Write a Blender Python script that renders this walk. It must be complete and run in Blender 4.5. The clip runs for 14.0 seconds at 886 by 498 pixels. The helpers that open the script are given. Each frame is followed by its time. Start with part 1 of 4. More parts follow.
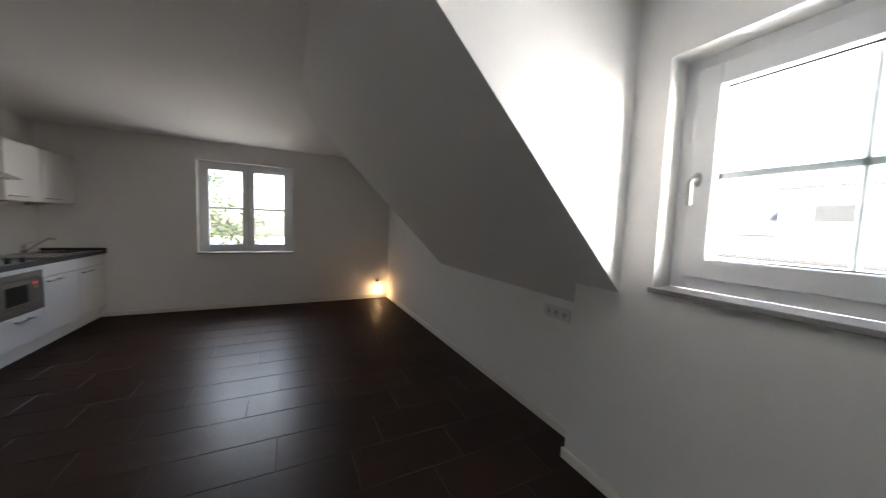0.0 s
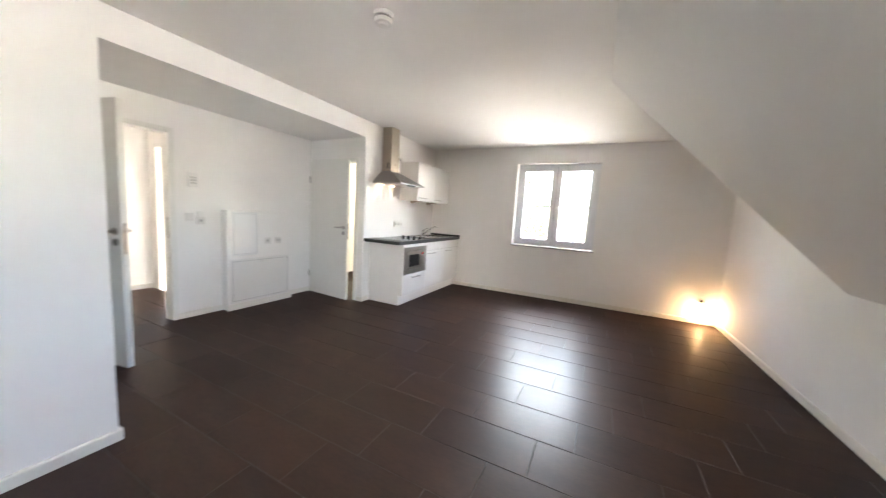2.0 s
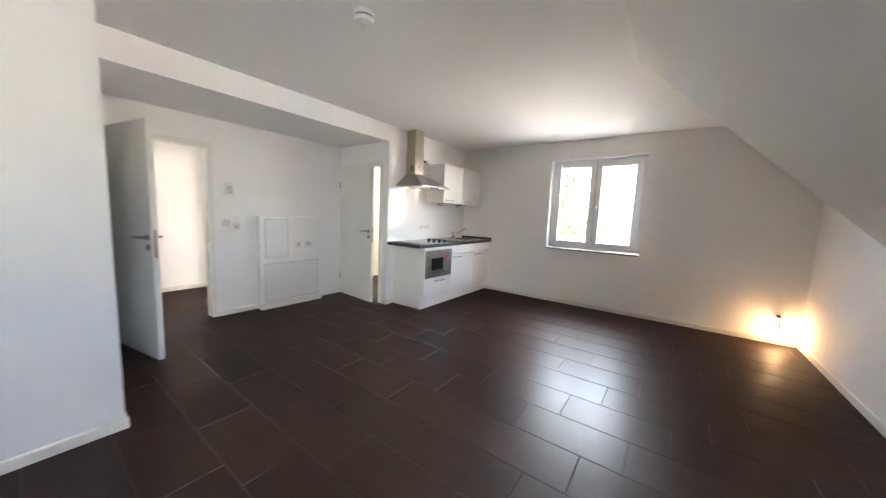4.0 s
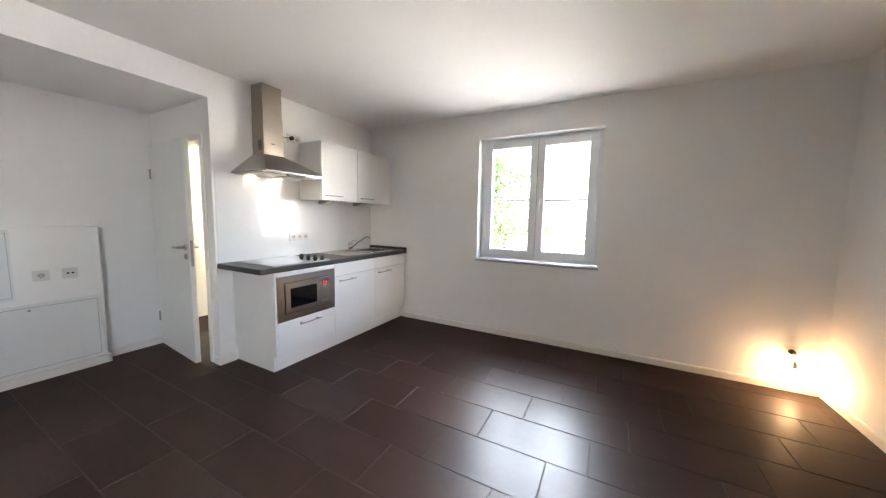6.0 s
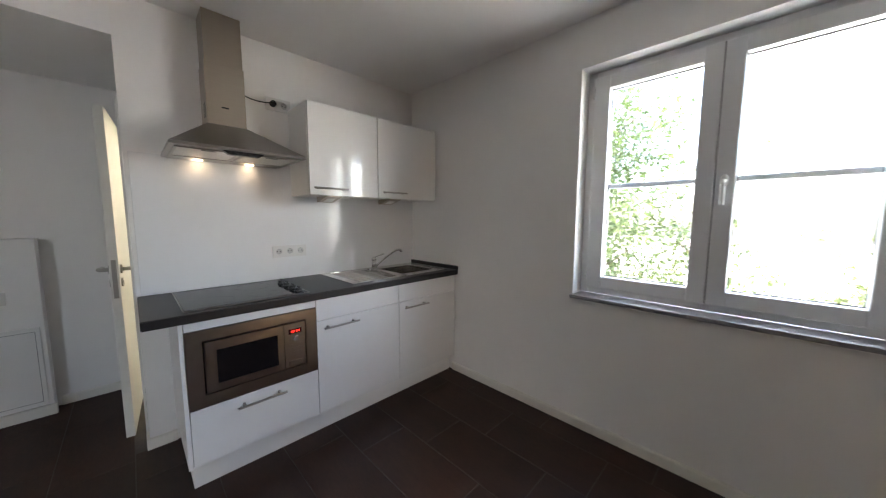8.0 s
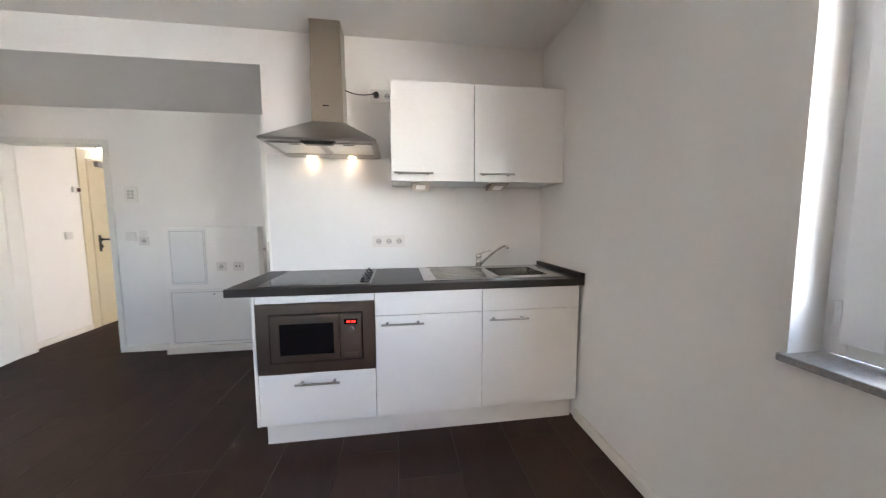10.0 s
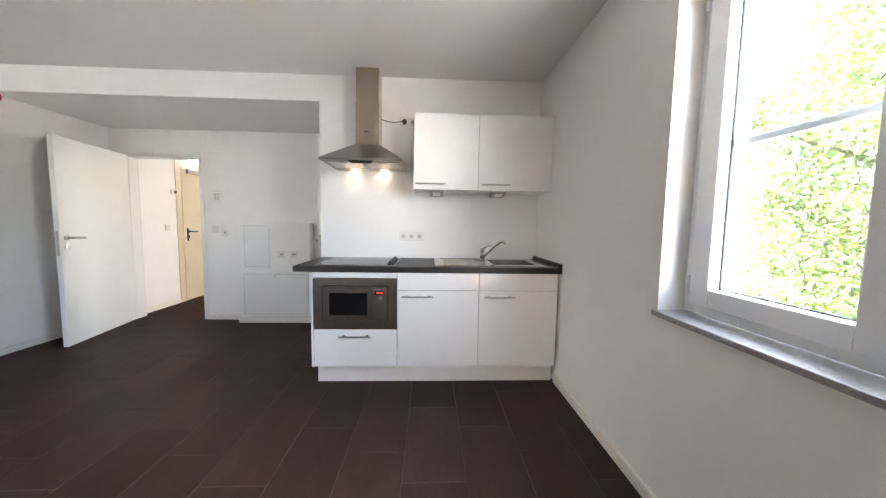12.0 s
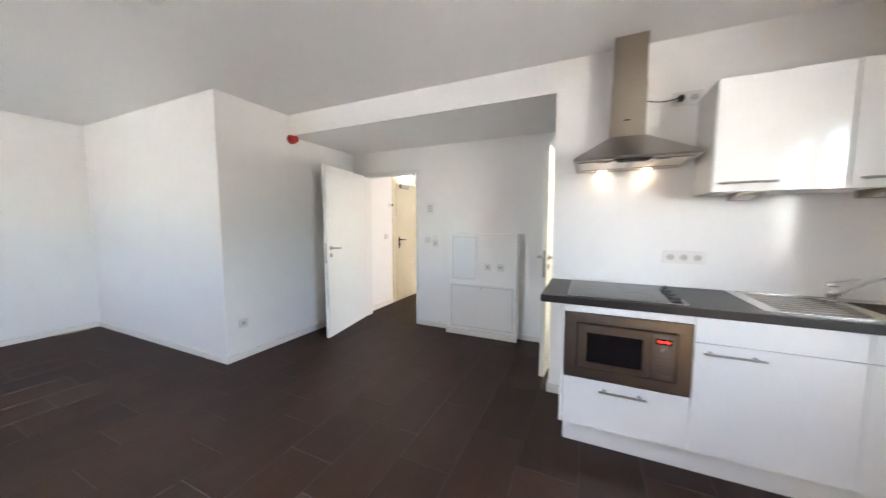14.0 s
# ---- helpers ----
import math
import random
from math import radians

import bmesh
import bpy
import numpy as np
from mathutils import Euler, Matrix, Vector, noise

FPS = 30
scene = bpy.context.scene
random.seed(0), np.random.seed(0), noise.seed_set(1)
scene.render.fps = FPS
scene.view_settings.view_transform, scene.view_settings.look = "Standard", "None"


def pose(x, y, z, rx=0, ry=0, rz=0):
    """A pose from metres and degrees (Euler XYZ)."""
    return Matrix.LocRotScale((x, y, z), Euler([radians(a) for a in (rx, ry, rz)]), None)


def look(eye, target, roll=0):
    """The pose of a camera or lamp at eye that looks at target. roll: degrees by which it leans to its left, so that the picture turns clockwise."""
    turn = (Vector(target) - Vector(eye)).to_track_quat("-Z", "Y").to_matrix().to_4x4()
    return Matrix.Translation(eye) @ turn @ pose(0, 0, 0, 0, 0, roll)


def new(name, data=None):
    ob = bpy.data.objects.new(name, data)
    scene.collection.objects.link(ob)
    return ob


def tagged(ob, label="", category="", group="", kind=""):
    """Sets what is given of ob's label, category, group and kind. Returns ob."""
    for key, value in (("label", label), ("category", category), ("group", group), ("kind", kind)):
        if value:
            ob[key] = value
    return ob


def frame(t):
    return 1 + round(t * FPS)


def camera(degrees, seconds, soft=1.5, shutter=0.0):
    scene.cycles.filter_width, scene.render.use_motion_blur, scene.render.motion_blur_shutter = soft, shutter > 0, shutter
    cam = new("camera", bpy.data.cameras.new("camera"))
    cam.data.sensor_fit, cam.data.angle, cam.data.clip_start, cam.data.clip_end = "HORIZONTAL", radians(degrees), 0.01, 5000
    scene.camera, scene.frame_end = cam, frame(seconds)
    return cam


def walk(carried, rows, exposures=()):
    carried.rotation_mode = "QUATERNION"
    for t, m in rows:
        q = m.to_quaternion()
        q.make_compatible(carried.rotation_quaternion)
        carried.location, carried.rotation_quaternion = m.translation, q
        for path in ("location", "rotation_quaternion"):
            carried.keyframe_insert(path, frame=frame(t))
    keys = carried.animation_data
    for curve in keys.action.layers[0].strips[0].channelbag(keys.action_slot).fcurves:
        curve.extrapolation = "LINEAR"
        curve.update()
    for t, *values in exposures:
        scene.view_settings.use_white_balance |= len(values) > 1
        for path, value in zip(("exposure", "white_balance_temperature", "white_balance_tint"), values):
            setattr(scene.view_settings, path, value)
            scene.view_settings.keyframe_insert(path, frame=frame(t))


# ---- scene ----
cam = camera(109.0, 14.0, 1.2, 0.4)
PATH = [
    (0, (-0.046, 0.378, 1.360), (0.831, 2.169, 1.209), 2.0),
    (0.5, (0.075, 0.520, 1.339), (0.509, 2.465, 1.181), 2.5),
    (1, (0.168, 0.667, 1.262), (0.019, 2.655, 1.1), 2.7),
    (1.5, (0.089, 0.745, 1.257), (-0.446, 2.663, 1.068), 3.2),
    (2, (0.089, 0.712, 1.261), (-0.788, 2.497, 1.047), 3.4),
    (2.5, (0.207, 0.693, 1.26), (-1.075, 2.213, 1.043), 3.4),
    (3, (0.3, 0.661, 1.278), (-1.064, 2.109, 1.069), 3.9),
    (3.5, (0.391, 0.763, 1.284), (-0.954, 2.227, 1.064), 2.6),
    (3.7, (0.393, 0.862, 1.286), (-0.890, 2.386, 1.064), 2.3),
    (5.8, (0.127, 2.494, 1.294), (-0.777, 4.267, 1.100), 1.1),
    (6, (0.113, 2.655, 1.294), (-0.818, 4.414, 1.099), 1.0),
    (6.5, (-0.013, 3.065, 1.28), (-1.014, 4.786, 1.084), 0.6),
    (7, (-0.13, 3.419, 1.304), (-1.274, 5.048, 1.104), 0.2),
    (7.5, (-0.301, 3.766, 1.296), (-1.58, 5.292, 1.112), 0.0),
    (8, (-0.424, 4.081, 1.313), (-1.839, 5.481, 1.114), 0.1),
    (8.5, (-0.535, 4.365, 1.245), (-2.158, 5.523, 1.09), -0.5),
    (9, (-0.702, 4.608, 1.245), (-2.528, 5.408, 1.086), -0.7),
    (11.3, (-0.053, 5.084, 1.141), (-2.044, 5.172, 0.977), 0.7),
    (11.5, (0.003, 5.078, 1.136), (-1.989, 5.17, 0.979), 0.8),
    (12, (0.047, 5.041, 1.191), (-1.945, 5.124, 1.032), 0.9),
    (12.5, (0.054, 4.97, 1.284), (-1.938, 5.04, 1.118), 1.0),
    (13, (0.026, 4.82, 1.294), (-1.967, 4.83, 1.128), 0.8),
    (13.5, (-0.116, 4.542, 1.305), (-2.063, 4.12, 1.129), 0.1),
    (14, (-0.315, 4.321, 1.289), (-2.126, 3.488, 1.127), 0.1),
]
EXPOSURES = [(t, e, k, 14) for t, e, k in (
    (0, 3.6, 6650), (0.5, 4.02, 6650), (1.0, 5.0, 7150), (1.5, 5.55, 7000), (2.0, 5.57, 6900), (2.5, 5.30, 6750), (3.0, 5.20, 6700), (3.5, 5.19, 6750),
    (6.0, 5.2, 6650), (7.0, 4.9, 6600), (7.5, 4.55, 6550), (8.0, 4.3, 6550), (8.5, 4.25, 6550), (9.0, 4.72, 6550), (11.5, 5.29, 6650), (12.5, 5.31, 6630), (13.0, 5.35, 6600), (13.5, 5.42, 6700), (14.0, 5.36, 6500))]
walk(cam, [(t, look(eye, target, roll)) for t, eye, target, roll in PATH], EXPOSURES)

# ---- world, sun, lamps ----
SUN_ELEV, SUN_AZ = 46, 250  # degrees; azimuth of the sun clockwise from +y
world = bpy.data.worlds.new("sky")
scene.world = world
world.use_nodes = True
wn = world.node_tree
sky = wn.nodes.new("ShaderNodeTexSky")
sky.sky_type, sky.sun_disc = "NISHITA", False
sky.sun_elevation, sky.sun_rotation = radians(SUN_ELEV), radians(SUN_AZ)
sky.dust_density, sky.ozone_density = 2.5, 1.0
wn.links.new(sky.outputs["Color"], wn.nodes["Background"].inputs["Color"])
wn.nodes["Background"].inputs["Strength"].default_value = 0.15

sun = new("sun", bpy.data.lights.new("sun", "SUN"))
sun.data.energy, sun.data.angle, sun.data.color = 4.0, radians(0.5), (1.0, 0.95, 0.88)
sun_dir = Vector((math.sin(radians(SUN_AZ)) * math.cos(radians(SUN_ELEV)), math.cos(radians(SUN_AZ)) * math.cos(radians(SUN_ELEV)), math.sin(radians(SUN_ELEV))))
sun.matrix_basis = look(tuple(sun_dir * 40), (0, 0, 0))


def lamp(name, kind, place, watts, colour, size=0.03, target=None, spot=None):
    ob = new(name, bpy.data.lights.new(name, kind))
    ob.data.energy, ob.data.color = watts, colour
    if kind == "AREA":
        ob.data.size = size
    else:
        ob.data.shadow_soft_size = size
    if spot:
        ob.data.spot_size, ob.data.spot_blend = radians(spot), 1.0
    ob.matrix_basis = look(place, target or (place[0], place[1], place[2] - 1))
    return ob


WARM = (1.0, 0.60, 0.28)
lamp("bulb_light", "POINT", (1.40, 5.925, 0.17), 0.085, WARM, 0.025)
lamp("hood_light", "SPOT", (-2.735, 4.385, 1.626), 0.0024, (1.0, 0.57, 0.24), 0.015, (-2.745, 4.385, 1.2), 165)
lamp("hood_light", "SPOT", (-2.735, 4.645, 1.626), 0.0024, (1.0, 0.57, 0.24), 0.015, (-2.745, 4.645, 1.2), 165)
lamp("hall_light", "POINT", (-4.97, 1.66, 2.05), 0.065, (1.0, 0.97, 0.93), 0.05)
lamp("bath_light", "POINT", (-3.5, 5.0, 2.1), 1.1, (1.0, 0.93, 0.70), 0.08)


def window_light(name, place, target, width, height, watts, colour, spread=180):
    """Daylight for a window's opening: a soft lamp just outside it that stands in for one part of the sky or the bright ground."""
    ob = new(name, bpy.data.lights.new(name, "AREA"))
    ob.data.shape, ob.data.size, ob.data.size_y = "RECTANGLE", width, height
    ob.data.energy, ob.data.color, ob.data.spread = watts, colour, radians(spread)
    ob.matrix_basis = look(place, target)
    return ob


NORTH, DORMER = (1.0, 0.965, 0.90), (0.84, 0.92, 1.0)
window_light("north_sky_side", (0.30, 6.90, 1.55), (-2.785, 5.2, 1.50), 1.0, 1.3, 0.42, NORTH, 45)
window_light("north_ground", (-0.61, 12.4, -1.2), (-0.61, 5.9, 1.55), 9.5, 3.4, 35.0, NORTH, 120)
window_light("north_sky", (-0.61, 7.6, 2.80), (-0.45, 3.0, 0.0), 1.9, 1.3, 3.4, (0.84, 0.91, 1.0), 75)
window_light("dormer_sky_side", (2.15, 0.05, 1.75), (-2.2, 4.9, 0.60), 0.9, 1.0, 1.15, DORMER, 72)
# Added fill aimed at the north wall, warmer than the dormer's other lamps.
window_light("dormer_north_fill", (2.05, -0.35, 1.60), (-0.8, 6.0, 1.15), 0.6, 0.9, 1.9, (1.0, 0.93, 0.83), 60)
window_light("dormer_ground", (2.45, 0.716, 0.45), (1.2, 0.716, 1.95), 1.1, 0.8, 1.45, DORMER, 60)
window_light("far_room_sky", (-8.05, 4.60, 1.20), (-5.2, 3.8, 1.0), 2.0, 1.9, 2.1, NORTH, 150)
for place, size, target in (((-0.61, 6.33, 1.507), (1.25, 1.32), (-0.61, 0, 1.507)), ((1.80, 0.716, 1.64), (1.1, 1.04), (-3, 0.716, 1.64))):
    portal = window_light("sky_portal", place, target, size[0], size[1], 1.0, (1, 1, 1))
    portal.data.cycles.is_portal = True


# ---- materials ----
def material(name, colour, rough=0.5, metal=0.0, noise_scale=0.0, amount=0.0, bump=0.0, bump_scale=60.0, coat=0.0, stretch=(1, 1, 1), spread=0.0, rough_amount=0.0):
    """A procedural surface: two scales of colour change, gloss change, fine relief and a change from piece to piece."""
    m = bpy.data.materials.new(name)
    m.use_nodes = True
    n, l = m.node_tree.nodes, m.node_tree.links
    b = n["Principled BSDF"]
    b.inputs["Base Color"].default_value = (*colour, 1)
    b.inputs["Roughness"].default_value, b.inputs["Metallic"].default_value = rough, metal
    b.inputs["Coat Weight"].default_value = coat
    b.inputs["Coat Roughness"].default_value = 0.06
    co = n.new("ShaderNodeTexCoord")
    mp = n.new("ShaderNodeMapping")
    mp.inputs["Scale"].default_value = stretch
    l.new(co.outputs["Object"], mp.inputs["Vector"])
    vec = mp.outputs["Vector"]
    if spread:
        oi = n.new("ShaderNodeObjectInfo")
        mul = n.new("ShaderNodeMath")
        mul.operation = "MULTIPLY"
        mul.inputs[1].default_value = 37.0
        l.new(oi.outputs["Random"], mul.inputs[0])
        add = n.new("ShaderNodeVectorMath")
        l.new(vec, add.inputs[0])
        l.new(mul.outputs[0], add.inputs[1])
        vec = add.outputs[0]
    if amount or spread:
        big = n.new("ShaderNodeTexNoise")
        big.inputs["Scale"].default_value, big.inputs["Detail"].default_value = noise_scale or 2.0, 6
        fine = n.new("ShaderNodeTexNoise")
        fine.inputs["Scale"].default_value, fine.inputs["Detail"].default_value = (noise_scale or 2.0) * 9, 4
        l.new(vec, big.inputs["Vector"])
        l.new(vec, fine.inputs["Vector"])
        mix = n.new("ShaderNodeMath")
        mix.operation = "ADD"
        l.new(big.outputs[0], mix.inputs[0])
        l.new(fine.outputs[0], mix.inputs[1])
        rng = n.new("ShaderNodeMapRange")
        rng.inputs["From Min"].default_value, rng.inputs["From Max"].default_value = 0.6, 1.4
        rng.inputs["To Min"].default_value, rng.inputs["To Max"].default_value = 1 - amount, 1 + amount
        l.new(mix.outputs[0], rng.inputs["Value"])
        value = rng.outputs[0]
        if spread:
            r2 = n.new("ShaderNodeMapRange")
            r2.inputs["To Min"].default_value, r2.inputs["To Max"].default_value = 1 - spread, 1 + spread
            l.new(oi.outputs["Random"], r2.inputs["Value"])
            m2 = n.new("ShaderNodeMath")
            m2.operation = "MULTIPLY"
            l.new(value, m2.inputs[0])
            l.new(r2.outputs[0], m2.inputs[1])
            value = m2.outputs[0]
        sc = n.new("ShaderNodeVectorMath")
        sc.operation = "SCALE"
        sc.inputs[0].default_value = colour
        l.new(value, sc.inputs["Scale"])
        l.new(sc.outputs[0], b.inputs["Base Color"])
        if rough_amount:
            r3 = n.new("ShaderNodeMapRange")
            r3.inputs["From Min"].default_value, r3.inputs["From Max"].default_value = 0.6, 1.4
            r3.inputs["To Min"].default_value, r3.inputs["To Max"].default_value = rough - rough_amount, rough + rough_amount
            l.new(mix.outputs[0], r3.inputs["Value"])
            l.new(r3.outputs[0], b.inputs["Roughness"])
    if bump:
        t = n.new("ShaderNodeTexNoise")
        t.inputs["Scale"].default_value, t.inputs["Detail"].default_value = bump_scale, 5
        l.new(vec, t.inputs["Vector"])
        bp = n.new("ShaderNodeBump")
        bp.inputs["Strength"].default_value, bp.inputs["Distance"].default_value = bump, 0.004
        l.new(t.outputs[0], bp.inputs["Height"])
        l.new(bp.outputs[0], b.inputs["Normal"])
    return m


def glowing(name, colour, strength):
    m = material(name, colour, 0.4)
    b = m.node_tree.nodes["Principled BSDF"]
    b.inputs["Emission Color"].default_value = (*colour, 1)
    b.inputs["Emission Strength"].default_value = strength
    return m


def glass_material():
    m = bpy.data.materials.new("window_glass")
    m.use_nodes = True
    n, l = m.node_tree.nodes, m.node_tree.links
    n.remove(n["Principled BSDF"])
    clear, gloss, mix = n.new("ShaderNodeBsdfTransparent"), n.new("ShaderNodeBsdfGlossy"), n.new("ShaderNodeMixShader")
    lw, fr = n.new("ShaderNodeLayerWeight"), n.new("ShaderNodeMapRange")
    lw.inputs["Blend"].default_value = 0.25
    fr.inputs["To Min"].default_value, fr.inputs["To Max"].default_value = 0.04, 0.5
    l.new(lw.outputs["Facing"], fr.inputs["Value"])
    gloss.inputs["Roughness"].default_value = 0.0
    clear.inputs["Color"].default_value = (0.95, 0.97, 0.96, 1)
    l.new(fr.outputs[0], mix.inputs[0])
    l.new(clear.outputs[0], mix.inputs[1])
    l.new(gloss.outputs[0], mix.inputs[2])
    l.new(mix.outputs[0], n["Material Output"].inputs["Surface"])
    return m


def leaf_material(name, colour):
    m = material(name, colour, 0.5, 0, 1.3, 0.35)
    n, l = m.node_tree.nodes, m.node_tree.links
    b = n["Principled BSDF"]
    tr, mix = n.new("ShaderNodeBsdfTranslucent"), n.new("ShaderNodeMixShader")
    tr.inputs["Color"].default_value = (colour[0] * 1.3, colour[1] * 1.3, colour[2] * 0.8, 1)
    mix.inputs[0].default_value = 0.36
    l.new(b.outputs[0], mix.inputs[1])
    l.new(tr.outputs[0], mix.inputs[2])
    l.new(mix.outputs[0], n["Material Output"].inputs["Surface"])
    return m


PLASTER = material("white_wall_paint", (0.87, 0.852, 0.825), 0.75, 0, 0.7, 0.015, 0.05, 220)
CEIL = material("white_ceiling_paint", (0.87, 0.86, 0.842), 0.8, 0, 0.6, 0.015, 0.05, 180)
TRIM = material("cream_white_lacquer", (0.80, 0.775, 0.71), 0.42, 0, 3, 0.02, 0.03, 90)
DOORW = material("white_door_laminate", (0.80, 0.79, 0.745), 0.38, 0, 2, 0.015, 0.02, 60)
CREAM = material("cream_steel_door_paint", (0.66, 0.59, 0.42), 0.4, 0, 2, 0.02, 0.02, 50)
PVC = material("white_window_pvc", (0.80, 0.81, 0.82), 0.32, 0, 3, 0.015)
GASKET = material("dark_rubber", (0.03, 0.03, 0.032), 0.7)
GRANITE = material("grey_granite", (0.30, 0.295, 0.29), 0.28, 0, 90, 0.38, 0.05, 120)
TILE = material("dark_brown_stone_tile", (0.035, 0.0158, 0.0102), 0.285, 0, 3.0, 0.30, 0.0, 30, 0.0, (1.0, 3.2, 1), 0.16, 0.0)


def tile_sheen(m):
    """A matt stone body under a thin satin sheen, with fine streaks along a tile's length."""
    n, l = m.node_tree.nodes, m.node_tree.links
    b = n["Principled BSDF"]
    b.inputs["Specular IOR Level"].default_value = 0.0
    co, mp, t, r = n.new("ShaderNodeTexCoord"), n.new("ShaderNodeMapping"), n.new("ShaderNodeTexNoise"), n.new("ShaderNodeMapRange")
    oi, add = n.new("ShaderNodeObjectInfo"), n.new("ShaderNodeMath")
    mp.inputs["Scale"].default_value = (6, 60, 1)
    t.inputs["Scale"].default_value, t.inputs["Detail"].default_value = 1.6, 5
    r.inputs["From Min"].default_value, r.inputs["From Max"].default_value = 0.3, 0.7
    r.inputs["To Min"].default_value, r.inputs["To Max"].default_value = 0.288, 0.37
    add.operation, add.inputs[1].default_value, add.inputs[2].default_value = "MULTIPLY_ADD", 0.02, 0.0
    l.new(co.outputs["Object"], mp.inputs["Vector"])
    l.new(mp.outputs["Vector"], t.inputs["Vector"])
    l.new(t.outputs[0], r.inputs["Value"])
    l.new(oi.outputs["Random"], add.inputs[0])
    l.new(r.outputs[0], add.inputs[2])
    gloss, mix = n.new("ShaderNodeBsdfGlossy"), n.new("ShaderNodeMixShader")
    l.new(add.outputs[0], gloss.inputs["Roughness"])
    lw, power, fac = n.new("ShaderNodeLayerWeight"), n.new("ShaderNodeMath"), n.new("ShaderNodeMath")
    lw.inputs["Blend"].default_value = 0.5
    power.operation, power.inputs[1].default_value = "POWER", 3.0
    fac.operation, fac.inputs[1].default_value, fac.inputs[2].default_value = "MULTIPLY_ADD", 0.05, 0.052
    l.new(lw.outputs["Facing"], power.inputs[0])
    l.new(power.outputs[0], fac.inputs[0])
    l.new(fac.outputs[0], mix.inputs[0])
    l.new(b.outputs[0], mix.inputs[1])
    l.new(gloss.outputs[0], mix.inputs[2])
    l.new(mix.outputs[0], n["Material Output"].inputs["Surface"])


tile_sheen(TILE)
GROUT = material("grey_grout", (0.072, 0.063, 0.058), 0.85, 0, 9, 0.25, 0.2, 150)
GLOSSW = material("white_gloss_front", (0.80, 0.79, 0.765), 0.07, 0, 2, 0.012, 0.004, 8)
CARCASS = material("white_melamine", (0.78, 0.765, 0.73), 0.4, 0, 3, 0.015)
SPLASH = material("white_glossy_splashback", (0.82, 0.812, 0.80), 0.14, 0, 2, 0.012, 0.01, 5)
SINKST = material("satin_sink_steel", (0.60, 0.58, 0.55), 0.24, 1.0, 12, 0.05)
COUNTER = material("dark_grey_worktop", (0.019, 0.0165, 0.0165), 0.40, 0, 14, 0.35, 0.08, 160)
STEEL = material("brushed_steel", (0.42, 0.365, 0.30), 0.30, 1.0, 3, 0.04, 0.015, 40, 0, (1, 1, 40))
STEELH = material("brushed_steel_horizontal", (0.36, 0.342, 0.325), 0.277, 1.0, 3, 0.06, 0.05, 40, 0, (40, 1, 1))
CHROME = material("chrome", (0.72, 0.72, 0.71), 0.12, 1.0)
NICKEL = material("satin_nickel", (0.42, 0.40, 0.37), 0.3, 1.0, 20, 0.04)
BLACKGL = material("black_glass", (0.006, 0.006, 0.007), 0.05, 0, 3, 0.1)
HOB = material("hob_glass", (0.012, 0.012, 0.013), 0.08, 0, 3, 0.1)
BLACKP = material("black_plastic", (0.012, 0.012, 0.012), 0.35, 0, 8, 0.15)
WHITEP = material("white_plastic", (0.80, 0.79, 0.76), 0.35, 0, 8, 0.01)
HOB.node_tree.nodes["Principled BSDF"].inputs["Specular IOR Level"].default_value = 0.2
ZONE = material("dark_grey_print", (0.035, 0.035, 0.036), 0.15)
GREYP = material("grey_plastic", (0.30, 0.29, 0.28), 0.4, 0, 8, 0.05)
SOCKETW = material("cream_white_socket_plastic", (0.72, 0.70, 0.67), 0.3, 0, 8, 0.02)
# Grey of the intercom keys; on socket wells it adds shade to white plastic.
KEY_WELL_SHADE = material("key_grey_and_well_shade", (0.50, 0.49, 0.47), 0.5)
HOLE = material("socket_hole", (0.02, 0.02, 0.02), 0.7)
BUTTON = material("satin_grey_button", (0.36, 0.345, 0.33), 0.35, 0.6, 20, 0.05)
RED = material("red_plastic", (0.50, 0.012, 0.018), 0.3, 0, 6, 0.08)
MESHGREY = material("filter_mesh", (0.62, 0.60, 0.57), 0.42, 1.0, 90, 0.2, 0.3, 300)
REDLED = glowing("red_display", (1.0, 0.03, 0.02), 0.12)
BULB = glowing("lamp_glow", (1.0, 0.62, 0.30), 6.0)
HALO = glowing("halogen_glow", (1.0, 0.76, 0.46), 0.9)
HALLGLOW = glowing("hall_lamp_glow", (1.0, 0.93, 0.82), 0.4)
GLASS = glass_material()
LEAF = leaf_material("green_leaf", (0.074, 0.106, 0.036))
LEAF2 = leaf_material("yellow_green_leaf", (0.098, 0.120, 0.046))
BARK = material("bark", (0.10, 0.075, 0.055), 0.9, 0, 4, 0.4, 0.5, 30)
# Unseen ground, made pale so that it bounces sunlight up to the ceiling.
PALE_GROUND = material("pale_bounce_ground", (0.46, 0.43, 0.39), 0.9, 0, 0.4, 0.4, 0.4, 20)
RENDER = material("white_house_render", (0.74, 0.73, 0.71), 0.85, 0, 0.5, 0.04, 0.2, 60)
ENAMEL = material("white_enamel", (0.80, 0.80, 0.79), 0.08, 0, 3, 0.01)


# ---- building helpers ----
def world_of(ob):
    m = ob.matrix_basis.copy()
    while ob.parent:
        ob = ob.parent
        m = ob.matrix_basis @ m
    return m


def box(bm, x0, x1, y0, y1, z0, z1, bevel=0.0, segments=2):
    m = Matrix.Translation(((x0 + x1) / 2, (y0 + y1) / 2, (z0 + z1) / 2)) @ Matrix.Diagonal((x1 - x0, y1 - y0, z1 - z0, 1))
    made = bmesh.ops.create_cube(bm, size=1, matrix=m)["verts"]
    if bevel:
        edges = {e for v in made for e in v.link_edges}
        bmesh.ops.bevel(bm, geom=list(edges), offset=bevel, segments=segments, affect="EDGES", profile=0.5, clamp_overlap=True)
    return bm


